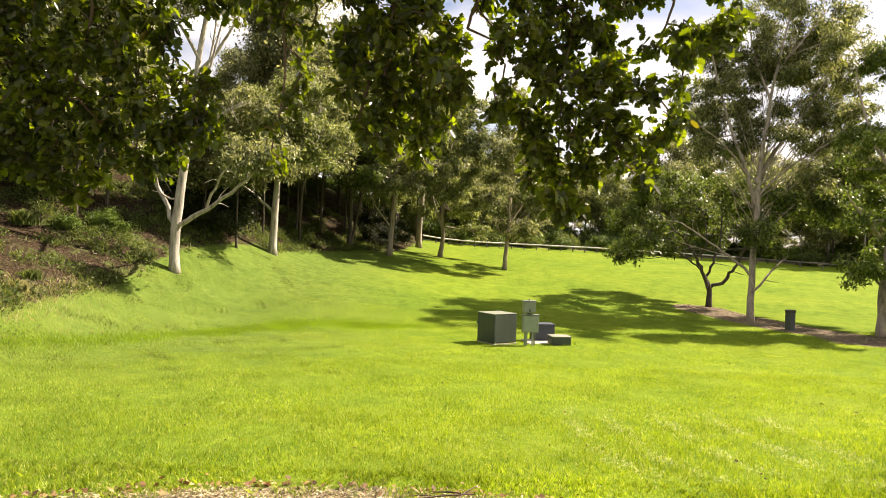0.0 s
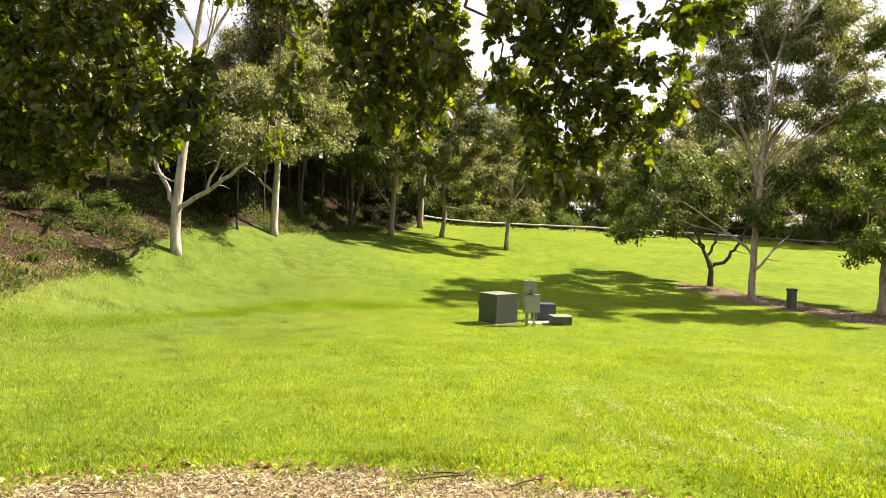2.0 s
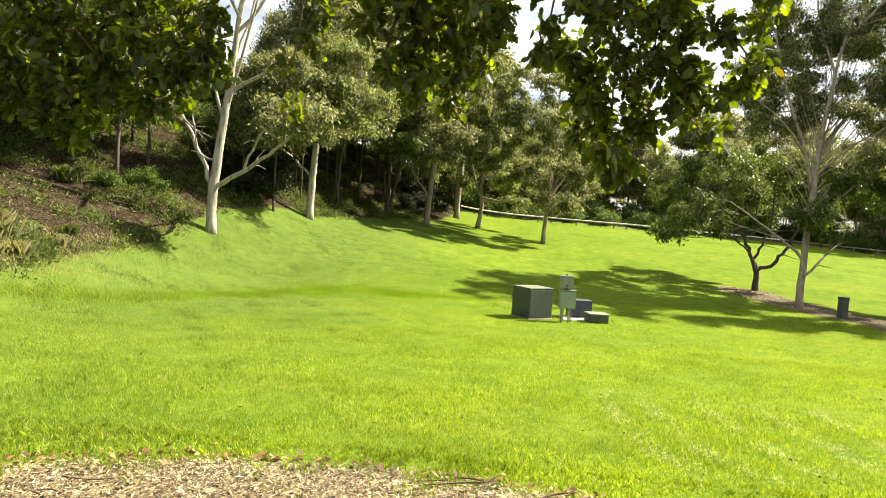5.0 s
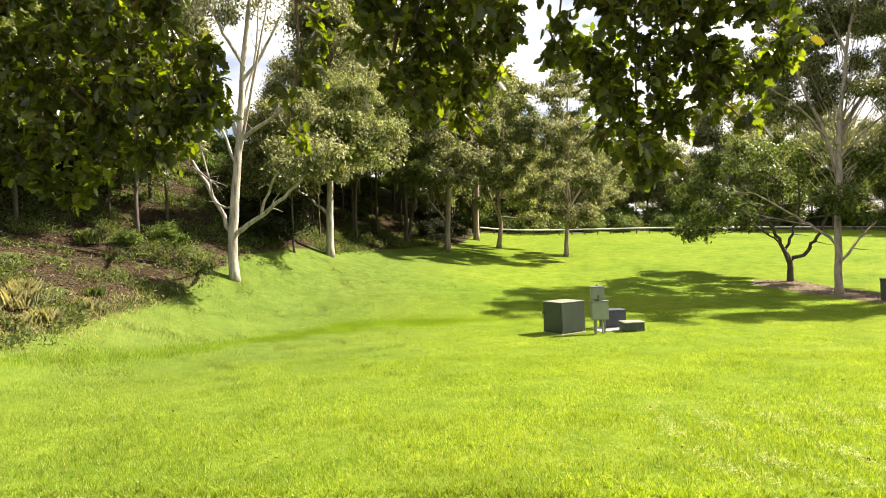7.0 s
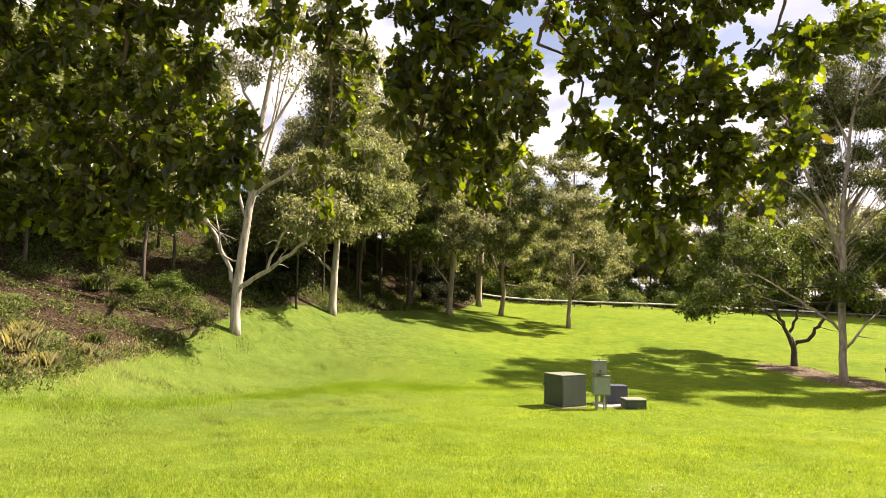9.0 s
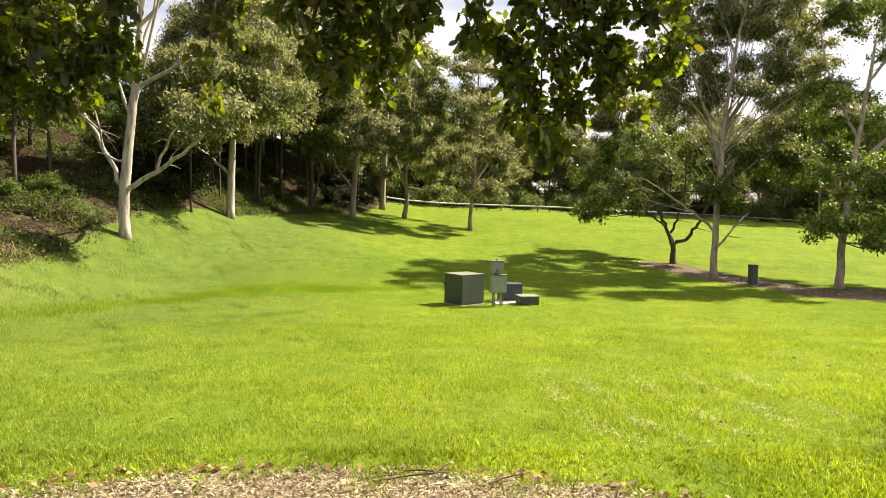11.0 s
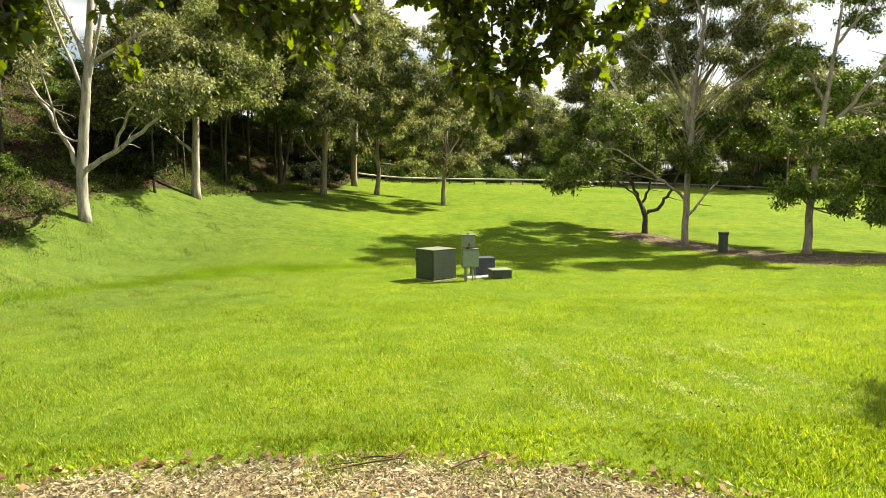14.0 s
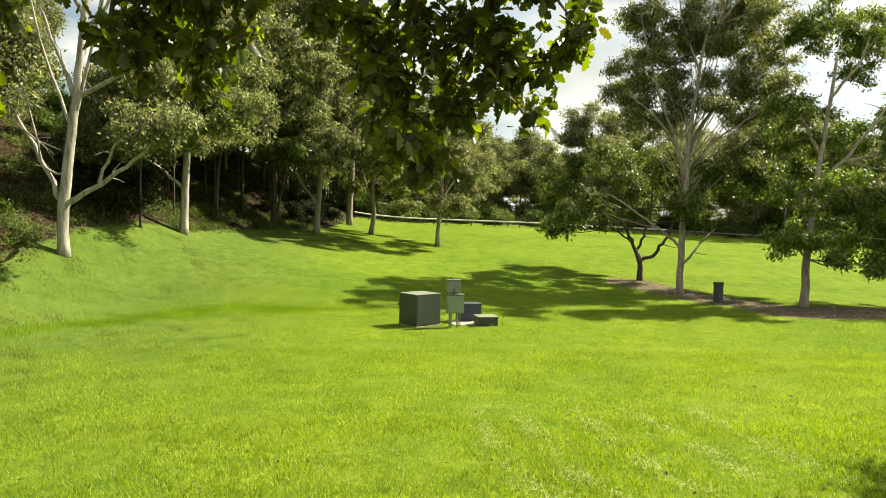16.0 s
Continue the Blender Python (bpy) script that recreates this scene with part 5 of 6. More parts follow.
        while made < n and tries < 4000:
            tries += 1
            x, y = rng.uniform(*xr), rng.uniform(*yr)
            if ok(x, y) and not any((x - a) ** 2 + (y - b) ** 2 < 1.4 for a, b in pts):
                pts.append((x, y))
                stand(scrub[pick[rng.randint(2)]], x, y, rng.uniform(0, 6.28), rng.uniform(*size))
                made += 1
    for x, y in ((10.4, 92.0), (12.0, 93.4), (9.0, 94.2), (13.6, 92.2), (34.0, 93.0), (36.2, 92.0)):
        stand(scrub[0], x, y, x, 1.7)
    for i, ob in enumerate(scrub):
        x, y = -16.0 - 2 * i, 60.0 + 3 * i
        ob.matrix_world = pose(x, y, float(height(x, y)) - 0.05)


build_woods()

grow_tree("gum_tree", "dark twin-stemmed gum at the foot of the wooded bank", (-7.8, 52.9),
    trunk=[(0, 0, 0, 0.24), (0.0, 0, 3.0, 0.2), (-0.1, 0, 7.0, 0.15), (0.1, 0, 11.0, 0.08)],
    limbs=[[(0.1, 0, 0.5, 0.17), (0.55, 0.1, 2.5, 0.14), (0.8, 0.2, 6.0, 0.10), (0.9, 0.3, 10.0, 0.05)], [(-0.1, 0, 7.0, 0.08), (-1.2, 0.4, 9.0, 0.05), (-1.8, 0.6, 10.5, 0.03)]],
    blobs=[(1.5, -3.0, 7.0, 1.4), (3.0, -2.2, 8.0, 1.3), (-0.8, -3.2, 6.4, 1.3), (2.2, -4.2, 5.6, 1.2), (0.2, -1.8, 5.4, 1.2), (-1.6, 0.5, 10.2, 1.5), (0.2, -0.6, 11.5, 1.7), (1.5, 0.4, 10.4, 1.6), (0.9, 0.8, 8.6, 1.3), (-0.8, -0.5, 8.7, 1.2), (0.2, 0.2, 13.0, 1.4)],
    bark=M_BARK_D, leaf=M_GUM_C, seed=33, dense=11, length=0.26, width=0.10)


# a tree that stands beside the walk and is told only by the shade it throws on the near lawn
shade_at = [(5.0, 9.05, 0.24), (5.4, 9.4, 0.32), (6.1, 9.9, 0.42), (6.5, 10.35, 0.3), (6.9, 9.6, 0.6), (7.6, 10.2, 0.7), (7.3, 8.8, 0.7), (8.3, 9.4, 0.8),
            (6.3, 8.4, 0.42), (5.8, 7.6, 0.42), (6.8, 7.6, 0.6), (7.9, 8.1, 0.8), (8.9, 8.8, 0.8)]
grow_tree("gum_tree", "small leafy gum beside the mulch ring, shading the near lawn", (12.6, 11.2),
    trunk=[(0, 0, 0, 0.17), (-0.1, -0.1, 2.4, 0.14), (-0.3, -0.2, 4.2, 0.10), (-0.3, -0.1, 6.0, 0.05)],
    limbs=[[(-0.2, -0.15, 3.2, 0.08), (-0.9, 0.3, 4.4, 0.055), (-1.7, 0.7, 5.2, 0.03)], [(-0.15, -0.1, 2.6, 0.08), (-0.6, -0.5, 4.2, 0.05), (-1.2, -0.7, 5.2, 0.03)],
           [(-0.3, -0.2, 4.0, 0.06), (0.5, 0.2, 5.0, 0.04), (1.1, 0.4, 5.6, 0.02)]],
    blobs=[(x - 7.43, y - 8.76, 5.1 + 0.5 * math.sin(3 * x + 5 * y), r) for x, y, r in shade_at],
    bark=M_BARK_T, leaf=M_GUM_C, seed=34, dense=8.5, per=22, length=0.16, width=0.06)


# ---- bank growth ----
def drift_of(x, y):
    """Where the weeds of the bank grow thick: above nought."""
    return np.sin(x * 0.9 + 1.7 * np.sin(y * 0.6)) * np.sin(y * 0.8 + 1.3 * np.sin(x * 0.6)) + 0.5 * np.sin(x * 2.3 + y * 1.7) * np.sin(y * 2.1 - x)


def build_bank_cover():
    """Low weeds in drifts, leaf litter on the bare places and dry grass along the foot of the bank."""
    rng = np.random.RandomState(91)
    n = 17000
    x, y = rng.uniform(-24, -5.5, n), rng.uniform(12, 62, n)
    d = bed_bank(x, y)
    keep = (drift_of(x, y) + rng.normal(0, 0.22, n) > 0.12 + 0.05 * np.clip(d - 3, -3, 6)) & (d > rng.normal(-0.25, 0.25, n)) & (d < 12)
    x, y = x[keep], y[keep]
    centres = np.stack([x, y, height(x, y) + rng.uniform(0.04, 0.16, len(x))], -1)
    ob = leaf_cloud("bank_weeds", centres, rng, 0.13, 0.05, M_WEED, None, -0.7, 26, 0.12)
    tagged(ob, "low green weeds growing in drifts over the mulched bank", "plants", kind="stuff")
    n = 90000
    x, y = rng.uniform(-22, -6, n), rng.uniform(12, 60, n)
    keep = (drift_of(x, y) + rng.normal(0, 0.35, n) < 0.25) & (bed_bank(x, y) > rng.normal(0.2, 0.25, n))
    x, y = x[keep], y[keep]
    n = len(x)
    c = np.stack([x, y, height(x, y) + rng.uniform(0.01, 0.06, n)], -1)
    a = rng.uniform(0, 6.28, n)
    w = np.stack([np.cos(a), np.sin(a), rng.normal(0, 0.35, n)], -1)
    sd = np.stack([-np.sin(a), np.cos(a), rng.normal(0, 0.4, n)], -1)
    ln = (rng.gamma(2.0, 0.03, n) + 0.03)[:, None]
    wd = ln * rng.uniform(0.15, 0.5, (n, 1))
    v = np.stack([c - w * ln / 2, c + sd * wd / 2 + (0, 0, 0.01), c + w * ln / 2, c - sd * wd / 2], 1)
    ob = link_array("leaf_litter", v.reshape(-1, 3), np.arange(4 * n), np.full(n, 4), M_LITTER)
    tagged(ob, "brown fallen leaves and bark strips over the bank, darkened to carry its shade", "leaf litter", kind="stuff")
    n = 30000
    x, y = rng.uniform(-16, -9.8, n), rng.uniform(12, 29, n)
    d = bed_bank(x, y)
    keep = (np.abs(d - 0.2) < rng.exponential(np.interp(y, [20, 27], [0.75, 0.3]), n)) & (drift_of(x * 1.7, y * 1.5) + rng.normal(0, 0.5, n) > -0.1)
    scatter_blades("dry_bank_grass", x[keep], y[keep], rng, 0.20, 0.009, M_TUSSOCK, "pale dry grass along the foot of the bank", 2, 0.8, "plants")


def build_tussocks():
    rng = np.random.RandomState(92)
    spots = ((-13.2, 19.3, 0.62, 1), (-12.2, 19.2, 0.48, 1), (-12.9, 17.8, 0.55, 1), (-13.9, 20.6, 0.5, 1), (-12.6, 21.3, 0.42, 1), (-12.5, 16.6, 0.5, 1),
             (-17.4, 28.6, 0.62, 0), (-13.3, 22.9, 0.36, 0), (-12.2, 18.2, 0.4, 1), (-14.2, 18.4, 0.55, 1))
    for x, y, size, dry in spots:
        m = 900
        a, sc = rng.uniform(0, 6.28, m), rng.uniform(0.45, 1.15, m) * size
        b0 = np.stack([rng.normal(0, 0.30 * size, m), rng.normal(0, 0.30 * size, m), np.zeros(m)], -1)
        reach = rng.uniform(0.1, 0.55, m) * sc
        tip = b0 + np.stack([np.cos(a) * reach, np.sin(a) * reach, sc * rng.uniform(0.55, 1.0, m)], -1)
        midp = b0 + (tip - b0) * (0.4, 0.4, 0.68)
        sd = np.stack([-np.sin(a), np.cos(a), 0 * a], -1) * (0.006 if dry else 0.022)
        v = np.stack([b0 - sd * 0.5, b0 + sd * 0.5, midp + sd * 0.5, tip, midp - sd * 0.5], 1)
        ob = link_array("tussock", v.reshape(-1, 3), np.arange(5 * m), np.full(m, 5), M_TUSSOCK if dry else M_WEED)
        ob.location = (x, y, float(height(x, y)) - 0.03)
        tagged(ob, "feathery straw-coloured tussock at the foot of the bank" if dry else "green strappy tussock on the mulched bank", "plant", "bank plants")


build_bank_cover()


def build_lawn_weeds():
    rng = np.random.RandomState(97)
    n = 70000
    x, y = rng.uniform(-13, -2.0, n), rng.uniform(16, 38, n)
    drift = np.sin(x * 1.9 + 1.2 * np.sin(y * 1.3)) * np.sin(y * 1.6 + np.sin(x)) + 0.4 * np.sin(x * 5 + y * 3)
    keep = (drift + rng.normal(0, 0.3, n) > 0.45 + 0.08 * (x + 12)) & (bed_bank(x, y) < 0)
    scatter_blades("lawn_weeds", x[keep], y[keep], rng, 0.05, 0.022, M_WEED, "flat darker weeds scattered through the lawn by the bank", 1, 1.2)


build_lawn_weeds()
build_tussocks()


# ---- boxes ----
def block(sx, sy, sz, bevel=0.012, at=(0, 0, 0)):
    """A bevelled box that stands on its base centre."""
    bm = bmesh.new()
    bmesh.ops.create_cube(bm, size=1.0)
    bmesh.ops.scale(bm, vec=(sx, sy, sz), verts=bm.verts)
    bmesh.ops.translate(bm, vec=(at[0], at[1], at[2] + sz / 2), verts=bm.verts)
    if bevel:
        bmesh.ops.bevel(bm, geom=bm.edges[:], offset=bevel, segments=2, affect="EDGES", profile=0.6)
    return bm


def part(name, bm, mat, parent, label=""):
    me = bpy.data.meshes.new(name)
    bm.to_mesh(me)
    bm.free()
    me.materials.append(mat)
    ob = new(name, me)
    ob.parent = parent
    if label:
        ob["label"] = label
    return ob


def rod(p, q, r, sides=10):
    v, f = tube([p, q], [r, r], sides)
    bm = bmesh.new()
    vs = [bm.verts.new(c) for c in v]
    for face in f:
        bm.faces.new([vs[i] for i in face])
    bmesh.ops.recalc_face_normals(bm, faces=bm.faces[:])
    return bm


def build_cabinet():
    top = new("utility_cabinet")
    tagged(top, "dark green steel pump cabinet with a faded lid on the lawn", "cabinet")
    w, d, h = 1.02, 0.96, 1.02
    part("body", block(w, d, h, 0.012), M_CABINET, top)
    part("lid", block(w + 0.01, d + 0.01, 0.022, 0.008, (0, 0, h + 0.003)), M_CABINET_TOP, top, "faded light green steel lid")
    part("plinth", block(w + 0.05, d + 0.05, 0.12, 0.01, (0, 0, -0.125)), M_CONCRETE, top, "pale concrete plinth")
    part("door", block(w * 0.93, 0.008, h - 0.10, 0.003, (0, -d / 2 - 0.006, 0.05)), M_CABINET, top)
    part("side_panel", block(0.008, d * 0.93, h - 0.10, 0.003, (-w / 2 - 0.006, 0, 0.05)), M_CABINET, top)
    part("lock_box", block(0.05, 0.09, 0.09, 0.01, (-w / 2 - 0.037, d * 0.44, 0.62)), M_BIN, top, "small dark lock box")
    x, y = 2.03, 25.42
    top.matrix_world = pose(x, y, float(height(x, y)) + 0.05, 0, 0, 35)


def build_pillar():
    top = new("meter_pillar")
    tagged(top, "grey-green electrical meter pillar on two posts", "meter box")
    for x, r in ((-0.14, 0.055), (0.10, 0.032)):
        part("post", rod((x, 0, -0.2), (x, 0, 1.1), r, 12), M_PANEL, top)
    for x in (0.17, 0.21):
        part("conduit", rod((x, 0.05, -0.1), (x, 0.05, 0.62), 0.014), M_GALV, top, "thin grey conduit")
    panel = part("meter_panel", block(0.56, 0.26, 0.60, 0.02, (0, -0.03, 0.47)), M_PANEL, top)
    part("door", block(0.50, 0.014, 0.54, 0.008, (0, -0.168, 0.50)), M_PANEL, panel)
    part("latch", block(0.03, 0.03, 0.08, 0.006, (0.2, -0.186, 0.73)), M_GALV, panel, "grey steel latch")
    part("rain_hood", block(0.60, 0.31, 0.025, 0.008, (0, -0.04, 1.075)), M_GALV, panel)
    part("neck", block(0.10, 0.10, 0.07, 0.01, (-0.05, 0, 1.09)), M_BIN, top)
    box = part("control_box", block(0.44, 0.26, 0.40, 0.02, (-0.05, 0, 1.16)), M_GALV, top, "weathered grey control box")
    part("control_door", block(0.36, 0.012, 0.32, 0.006, (-0.05, -0.138, 1.20)), M_GALV, box)
    part("box_lid", block(0.48, 0.30, 0.022, 0.006, (-0.05, -0.01, 1.562)), M_GALV, box)
    part("vent_cap", rod((-0.05, 0, 1.58), (-0.05, 0, 1.645), 0.03, 12), M_GALV, box)
    part("dark_switch", block(0.07, 0.02, 0.09, 0.006, (-0.06, -0.156, 1.2)), M_BIN, box, "dark switch cover")
    x, y = 3.17, 25.05
    top.matrix_world = pose(x, y, float(height(x, y)), 0, 0, 8)


def build_low_boxes():
    for name, label, (w, d, h), (x, y), turn, mat in (
            ("valve_box", "low dark green valve box with a pale lid", (0.68, 0.60, 0.30), (4.30, 25.50), 8, M_CABINET),
            ("pump_housing", "blue-grey pump housing behind the meter pillar", (0.80, 0.60, 0.62), (3.83, 26.6), 8, M_BLUE)):
        top = new(name)
        tagged(top, label, "utility box", "utility boxes")
        part("body", block(w, d, h, 0.014, (0, 0, -0.04)), mat, top)
        part("lid", block(w + 0.04, d + 0.04, 0.035, 0.01, (0, 0, h - 0.036)), M_CABINET_TOP if h < 0.5 else M_BLUE, top)
        part("door", block(w * 0.86, 0.012, h * 0.7, 0.004, (0, -d / 2 - 0.008, h * 0.08)), mat, top)
        top.matrix_world = pose(x, y, float(height(x, y)) + 0.04, 0, 0, turn)
    slab = part("concrete_pad", block(1.5, 1.2, 0.16, 0.02, (0, 0, -0.13)), M_CONCRETE, None)
    x, y = 3.85, 26.1
    slab.matrix_world = pose(x, y, float(height(x, y)) + 0.01, 0, 0, 8)
    tagged(slab, "pale concrete pad under the utility boxes", "slab")


def build_bin():
    top = new("litter_bin")
    tagged(top, "charcoal square litter bin standing in the mulch bed", "bin")
    part("base", block(0.40, 0.40, 0.06, 0.01, (0, 0, -0.03)), M_CONCRETE, top)
    part("liner", block(0.42, 0.42, 0.90, 0.012, (0, 0, 0.03)), M_BIN, top)
    for s4 in range(4):
        a = s4 * math.pi / 2
        for i in range(5):
            bm = block(0.086, 0.022, 0.84, 0.006, ((i - 2) * 0.091, -0.225, 0.05))
            bmesh.ops.rotate(bm, verts=bm.verts, cent=(0, 0, 0), matrix=Matrix.Rotation(a, 3, "Z"))
            part("slat", bm, M_BIN, top)
    part("collar", block(0.50, 0.50, 0.13, 0.012, (0, 0, 0.934)), M_BARK_D, top, "dark steel collar with the chute")
    part("roof", block(0.53, 0.53, 0.03, 0.012, (0, 0, 1.068)), M_BIN, top)
    x, y = 16.33, 32.6
    top.matrix_world = Matrix.LocRotScale((x, y, float(height(x, y))), Euler((0, 0, radians(14))), (0.66, 0.66, 0.90))


build_cabinet()
build_pillar()
build_low_boxes()
build_bin()


# ---- fence ----
def build_fence():
    top = new("rail_fence")
    tagged(top, "low post-and-rail fence of weathered pale timber along the far lawn edge", "fence")
    way = [(-3.0, 74.2), (6.0, 79.0), (18.1, 80.7), (32.0, 79.6), (45.4, 76.0), (63.0, 68.8), (80.0, 60.0)]
    pts = []
    for (ax, ay), (bx, by) in zip(way, way[1:]):
        n = max(1, round(math.hypot(bx - ax, by - ay) / (1.6 if ax < 30 else 2.4)))
        pts += [(ax + (bx - ax) * i / n, ay + (by - ay) * i / n) for i in range(n)]
    post = bpy.data.meshes.new("post")
    bm = block(0.13, 0.13, 0.95, 0.015, (0, 0, -0.3))
    bm.to_mesh(post)
    bm.free()
    post.materials.append(M_TIMBER_D)
    for x, y in pts:
        ob = new("post", post)
        ob.parent = top
        ob.location = (x, y, float(height(x, y)))
    for i, ((ax, ay), (bx, by)) in enumerate(zip(pts, pts[1:])):
        za, zb = float(height(ax, ay)), float(height(bx, by))
        mat = M_TIMBER if ax < 34 else M_TIMBER_D
        part("rail", rod((ax, ay, za + 0.62), (bx, by, zb + 0.62), 0.08, 7), mat, top)
        if ax < 8:
            part("rail", rod((ax, ay, za + 0.24), (bx, by, zb + 0.24), 0.045, 7), M_TIMBER_D, top, "lower dark rail")


build_fence()


def build_log():
    rng = np.random.RandomState(121)
    line = curved([(4.20, 82.9, 4.80, 0.16), (5.27, 82.6, 3.71, 0.19), (6.34, 82.3, 2.60, 0.20)], rng, 4, 0.02)
    ob = link_mesh("fallen_log", *tube(line[:, :3], line[:, 3], 9), M_BARK_D, smoothed=True)
    tagged(ob, "dark fallen log lying on a slant behind the rail fence", "log")


build_log()


# ---- litter on the ground ----
def build_litter():
    rng = np.random.RandomState(131)
    n = 290000
    x, y = rng.uniform(-5.6, 4.6, n), rng.uniform(4.2, 9.0, n)
    keep = (bed_near(x, y) > rng.normal(0.05, 0.09, n)) & (rng.uniform(0, 1, n) < smooth(y, 4.2, 6.6))
    x, y = x[keep], y[keep]
    n = len(x)
    c = np.stack([x, y, height(x, y) + rng.uniform(0.004, 0.03, n)], -1)
    a = rng.uniform(0, 6.28, n)
    w = np.stack([np.cos(a), np.sin(a), rng.normal(0, 0.28, n)], -1)
    s = np.stack([-np.sin(a), np.cos(a), rng.normal(0, 0.35, n)], -1)
    ln = (rng.gamma(2.0, 0.011, n) + 0.008)[:, None]
    wd = ln * rng.uniform(0.10, 0.34, (n, 1))
    up = np.array([0, 0, 1.0])
    v = np.stack([c - w * ln / 2, c - w * ln * 0.1 + s * wd / 2 + up * wd * 0.3, c + w * ln / 2, c + w * ln * 0.15 - s * wd / 2 + up * wd * 0.15], 1)
    ob = link_array("mulch_chips", v.reshape(-1, 3), np.arange(4 * n), np.full(n, 4), M_CHIP)
    tagged(ob, "tan bark chips and dry leaves in the mulch ring", "mulch", kind="stuff")
    m = 15000
    x, y = rng.uniform(13, 31, m), rng.uniform(25.5, 43, m)
    keep = (bed_right(x, y) > rng.normal(0.0, 0.12, m)) & (np.sin(x * 2.3 + np.sin(y * 1.9)) * np.sin(y * 2.1 + x) > rng.normal(-0.1, 0.4, m))
    x, y = x[keep], y[keep]
    m = len(x)
    c = np.stack([x, y, height(x, y) + rng.uniform(0.01, 0.05, m)], -1)
    a = rng.uniform(0, 6.28, m)
    w = np.stack([np.cos(a), np.sin(a), rng.normal(0, 0.3, m)], -1)
    s = np.stack([-np.sin(a), np.cos(a), rng.normal(0, 0.4, m)], -1)
    ln = (rng.gamma(2.0, 0.02, m) + 0.03)[:, None]
    wd = ln * rng.uniform(0.25, 0.6, (m, 1))
    v = np.stack([c - w * ln / 2, c + s * wd / 2 + (0, 0, 0.01), c + w * ln / 2, c - s * wd / 2], 1)
    ob = link_array("mulch_chips", v.reshape(-1, 3), np.arange(4 * m), np.full(m, 4), M_CHIP)
    tagged(ob, "pale bark chips and dry leaves on the long mulch bed", "mulch", kind="stuff")
    # sticks
    for _ in range(13):
        x, y = rng.uniform(-3, 2.5), rng.uniform(7.2, 8.7)
        if bed_near(x, y) < 0:
            continue
        a, l = rng.normal(0.2, 0.5), rng.uniform(0.15, 0.55)
        z = float(height(x, y)) + 0.022
        rows = [(-l / 2, 0, 0.0, 0.004), (0, rng.normal(0, 0.03), 0.012, 0.005), (l / 2, rng.normal(0, 0.04), 0.004, 0.003)]
        line = curved(rows, rng, 3, 0.01)
        ob = link_mesh("stick", *tube(line[:, :3], line[:, 3], 6), M_BARK_O, smoothed=True)
        ob.matrix_world = pose(x, y, z, 0, 0, math.degrees(a))
        tagged(ob, "fallen brown stick lying on the mulch", "stick", "fallen sticks")
    for x, y, turn, l in ((0.28, 8.33, 8, 0.62), (0.52, 8.45, 60, 0.34), (0.34, 8.47, -24, 0.30), (1.05, 8.25, 24, 0.42)):
        line = curved([(-l / 2, 0, 0.0, 0.005), (0, 0.03, 0.02, 0.009), (l / 2, -0.02, 0.05, 0.004)], rng, 3, 0.01)
        ob = link_mesh("stick", *tube(line[:, :3], line[:, 3], 6), M_BARK_O, smoothed=True)
        ob.matrix_world = pose(x, y, float(height(x, y)) + 0.024, 0, 0, turn)
        tagged(ob, "fallen brown stick at the tip of the mulch", "stick", "fallen sticks")
    # fallen leaves on the lawn
    n = 420
    x, y = rng.uniform(-13, 16, n), 7 + 26 * rng.uniform(0, 1, n) ** 1.3
    x[:5], y[:5] = (6.15, 7.69, 7.83, 10.2, -2.65), (15.42, 15.05, 14.22, 17.76, 12.9)
    c = np.stack([x, y, height(x, y) + 0.055], -1)
    a = rng.uniform(0, 6.28, n)
    w = np.stack([np.cos(a), np.sin(a), rng.normal(0, 0.2, n)], -1)
    s = np.stack([-np.sin(a), np.cos(a), rng.normal(0, 0.3, n)], -1)
    ln = rng.uniform(0.025, 0.06, (n, 1))
    ln[:5] = 0.11
    v = np.stack([c - w * ln / 2, c + s * ln * 0.3, c + w * ln / 2, c - s * ln * 0.3 + (0, 0, 0.01)], 1)
    ob = link_array("fallen_leaves", v.reshape(-1, 3), np.arange(4 * n), np.full(n, 4), M_PETAL)
    tagged(ob, "scattered dark brown fallen leaves on the lawn", "leaves", kind="stuff")
    # dry leaves caught along the rim of the mulch
    x, y = rng.uniform(-4.8, 4.2, 9000), rng.uniform(6.6, 8.9, 9000)
    rim = np.abs(bed_near(x, y) + 0.02) < rng.exponential(0.05, 9000)
    x, y = x[rim][:520], y[rim][:520]
    n = len(x)
    c = np.stack([x, y, height(x, y) + rng.uniform(0.02, 0.05, n)], -1)
    a = rng.uniform(0, 6.28, n)
    w = np.stack([np.cos(a), np.sin(a), rng.normal(0, 0.35, n)], -1)
    s = np.stack([-np.sin(a), np.cos(a), rng.normal(0, 0.4, n)], -1)
    ln = rng.uniform(0.03, 0.085, (n, 1))
    v = np.stack([c - w * ln / 2, c + s * ln * 0.3 + (0, 0, 0.012), c + w * ln / 2, c - s * ln * 0.3], 1)
    ob = link_array("rim_leaves", v.reshape(-1, 3), np.arange(4 * n), np.full(n, 4), M_RIM)
    tagged(ob, "tan and brown dry leaves caught along the rim of the mulch", "leaves", kind="stuff")


build_litter()


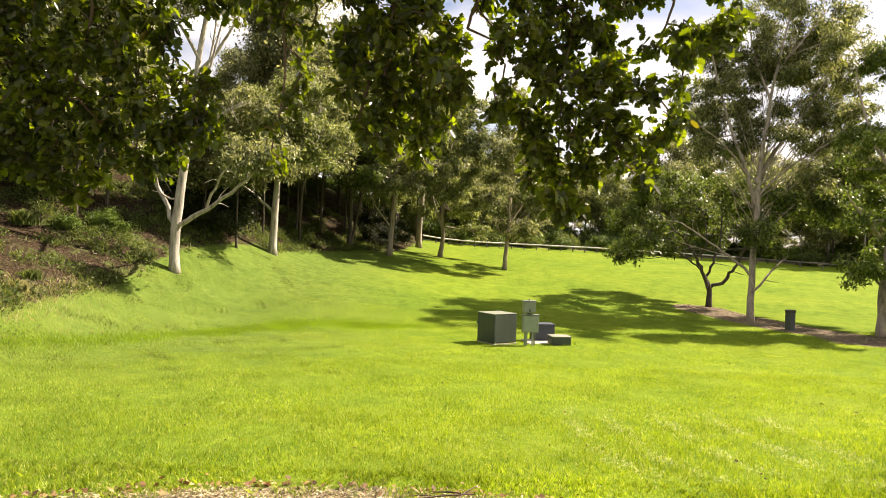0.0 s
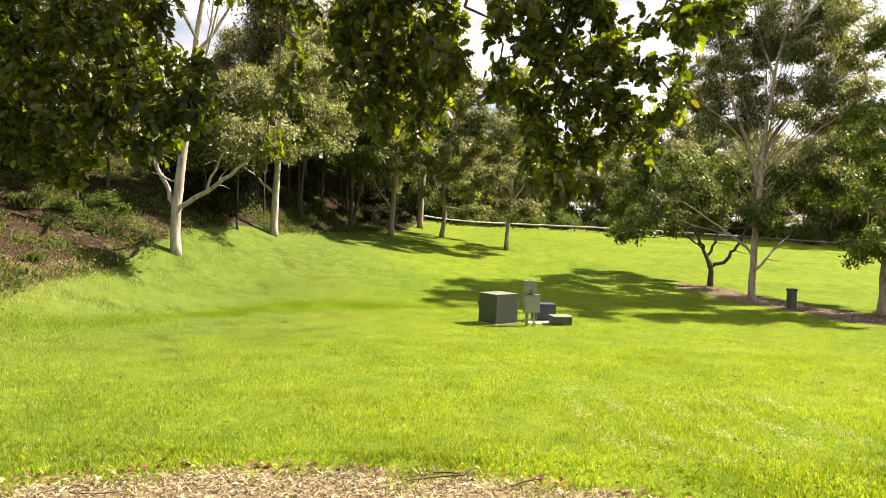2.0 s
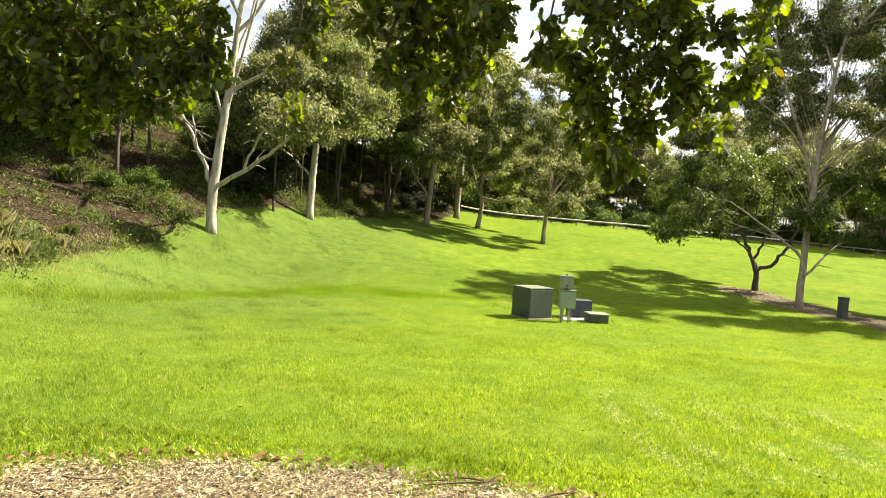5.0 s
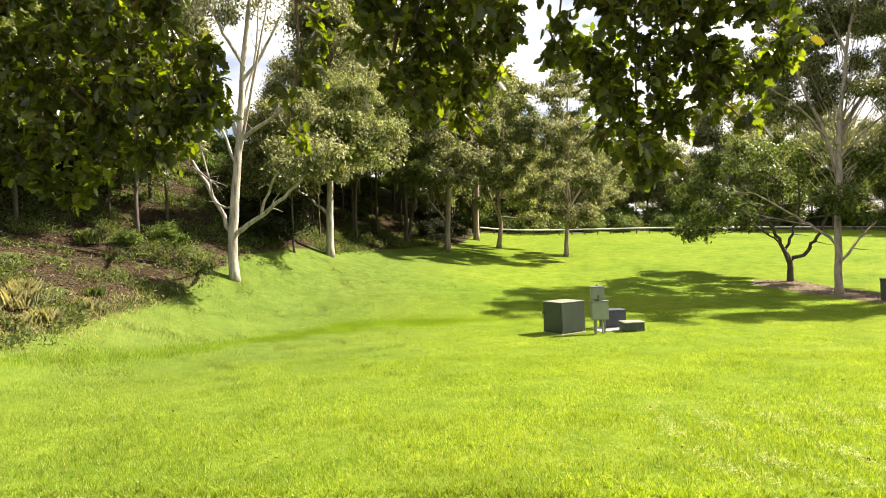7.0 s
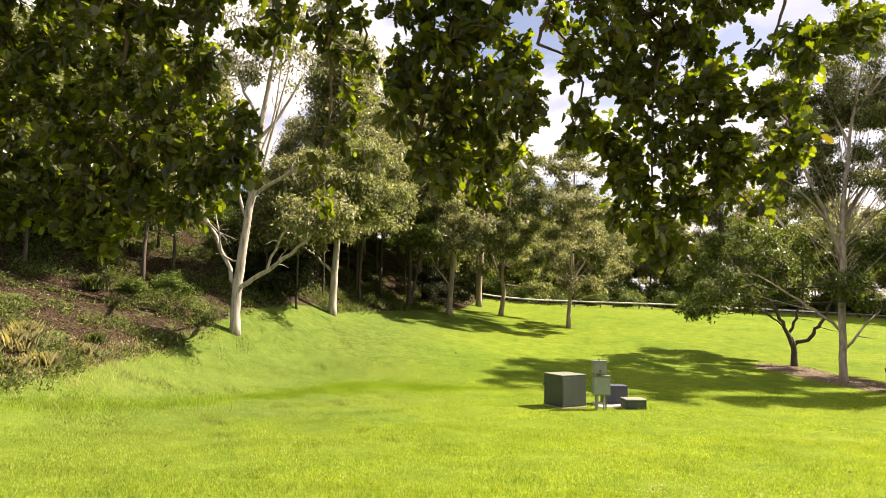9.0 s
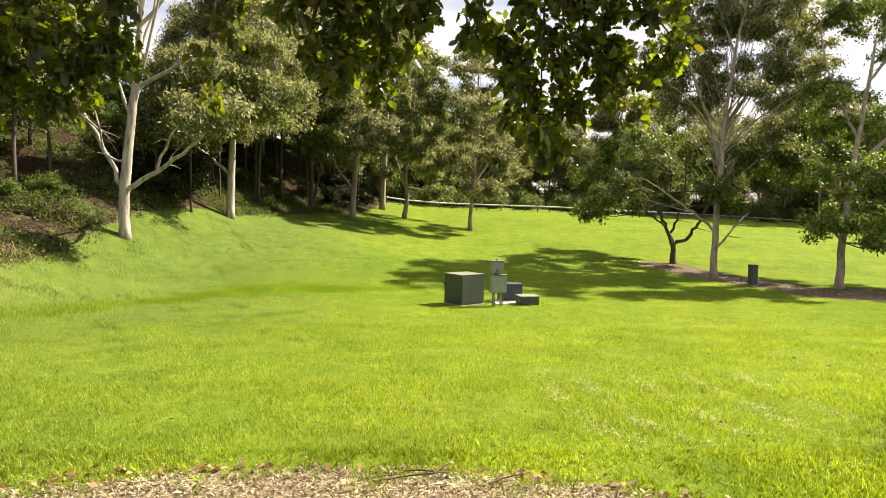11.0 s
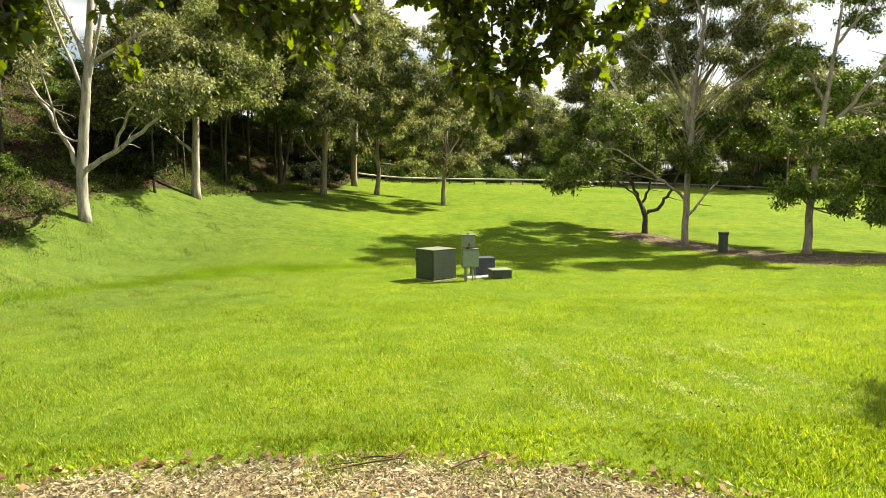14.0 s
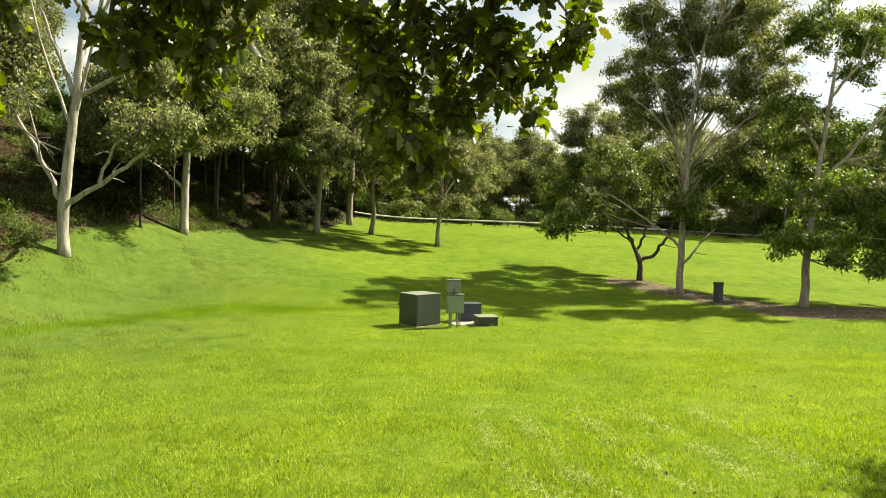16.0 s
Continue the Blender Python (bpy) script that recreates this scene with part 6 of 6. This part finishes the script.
def build_clippings():
    """Pale lines of dry clippings that the mower has left in bent rows."""
    rng = np.random.RandomState(151)
    xs, ys = [], []
    for i, start in enumerate((2.28, 2.9, 3.8, 4.7, 5.6)):
        n = 1100
        y = rng.uniform(9.3, 13.6, n)
        x = start + 0.28 * np.maximum(0, 10.6 - y) ** 2 + 0.3 * np.maximum(0, y - 13.0) + rng.normal(0, 0.10, n)
        keep = rng.uniform(0, 1, n) < 0.35 + 0.65 * (np.sin(y * 2.1 + i * 1.9) * np.sin(y * 5.3 + i) + 0.4)
        xs.append(x[keep])
        ys.append(y[keep])
    n = 5500
    x, y = rng.uniform(-6, 9, n), 7.2 + 7.5 * rng.uniform(0, 1, n) ** 1.4
    keep = (bed_near(x, y) < -0.05) & (np.sin(x * 1.7 + np.sin(y * 1.1)) + np.sin(y * 1.9 + 0.8 * x) + 0.12 * x > rng.normal(0.2, 0.8, n))
    xs.append(x[keep])
    ys.append(y[keep])
    x, y = np.concatenate(xs), np.concatenate(ys)
    n = len(x)
    c = np.stack([x, y, height(x, y) + rng.uniform(0.02, 0.06, n)], -1)
    a = rng.uniform(0, 6.28, n)
    w = np.stack([np.cos(a), np.sin(a), rng.normal(0, 0.25, n)], -1)
    sd = np.stack([-np.sin(a), np.cos(a), 0 * a], -1)
    ln, wd = rng.uniform(0.02, 0.05, (n, 1)), rng.uniform(0.003, 0.006, (n, 1))
    v = np.stack([c - w * ln / 2 - sd * wd / 2, c + w * ln / 2 - sd * wd / 2, c + w * ln / 2 + sd * wd / 2, c - w * ln / 2 + sd * wd / 2], 1)
    ob = link_array("dry_clippings", v.reshape(-1, 3), np.arange(4 * n), np.full(n, 4), M_STRAW)
    tagged(ob, "pale dry mower clippings lying in bent rows on the lawn", "clippings", kind="stuff")
    # longer tufts round the feet of the boxes
    m = 5200
    x, y = rng.uniform(1.0, 5.2, m), rng.uniform(24.2, 27.4, m)
    c22, s22 = math.cos(radians(40)), math.sin(radians(40))
    u, v2 = (x - 2.03) * c22 + (y - 25.42) * s22, -(x - 2.03) * s22 + (y - 25.42) * c22
    out = np.maximum(np.abs(u) - 0.53, np.abs(v2) - 0.53)
    out2 = np.maximum(np.abs(x - 4.42) - 0.42, np.abs(y - 25.55) - 0.35)
    keep = ((out > 0.0) & (out < rng.exponential(0.06, m))) | ((out2 > 0.0) & (out2 < rng.exponential(0.06, m)))
    scatter_blades("uncut_grass", x[keep], y[keep], rng, 0.12, 0.014, M_BLADE, "longer uncut grass round the feet of the boxes", 2)


build_clippings()
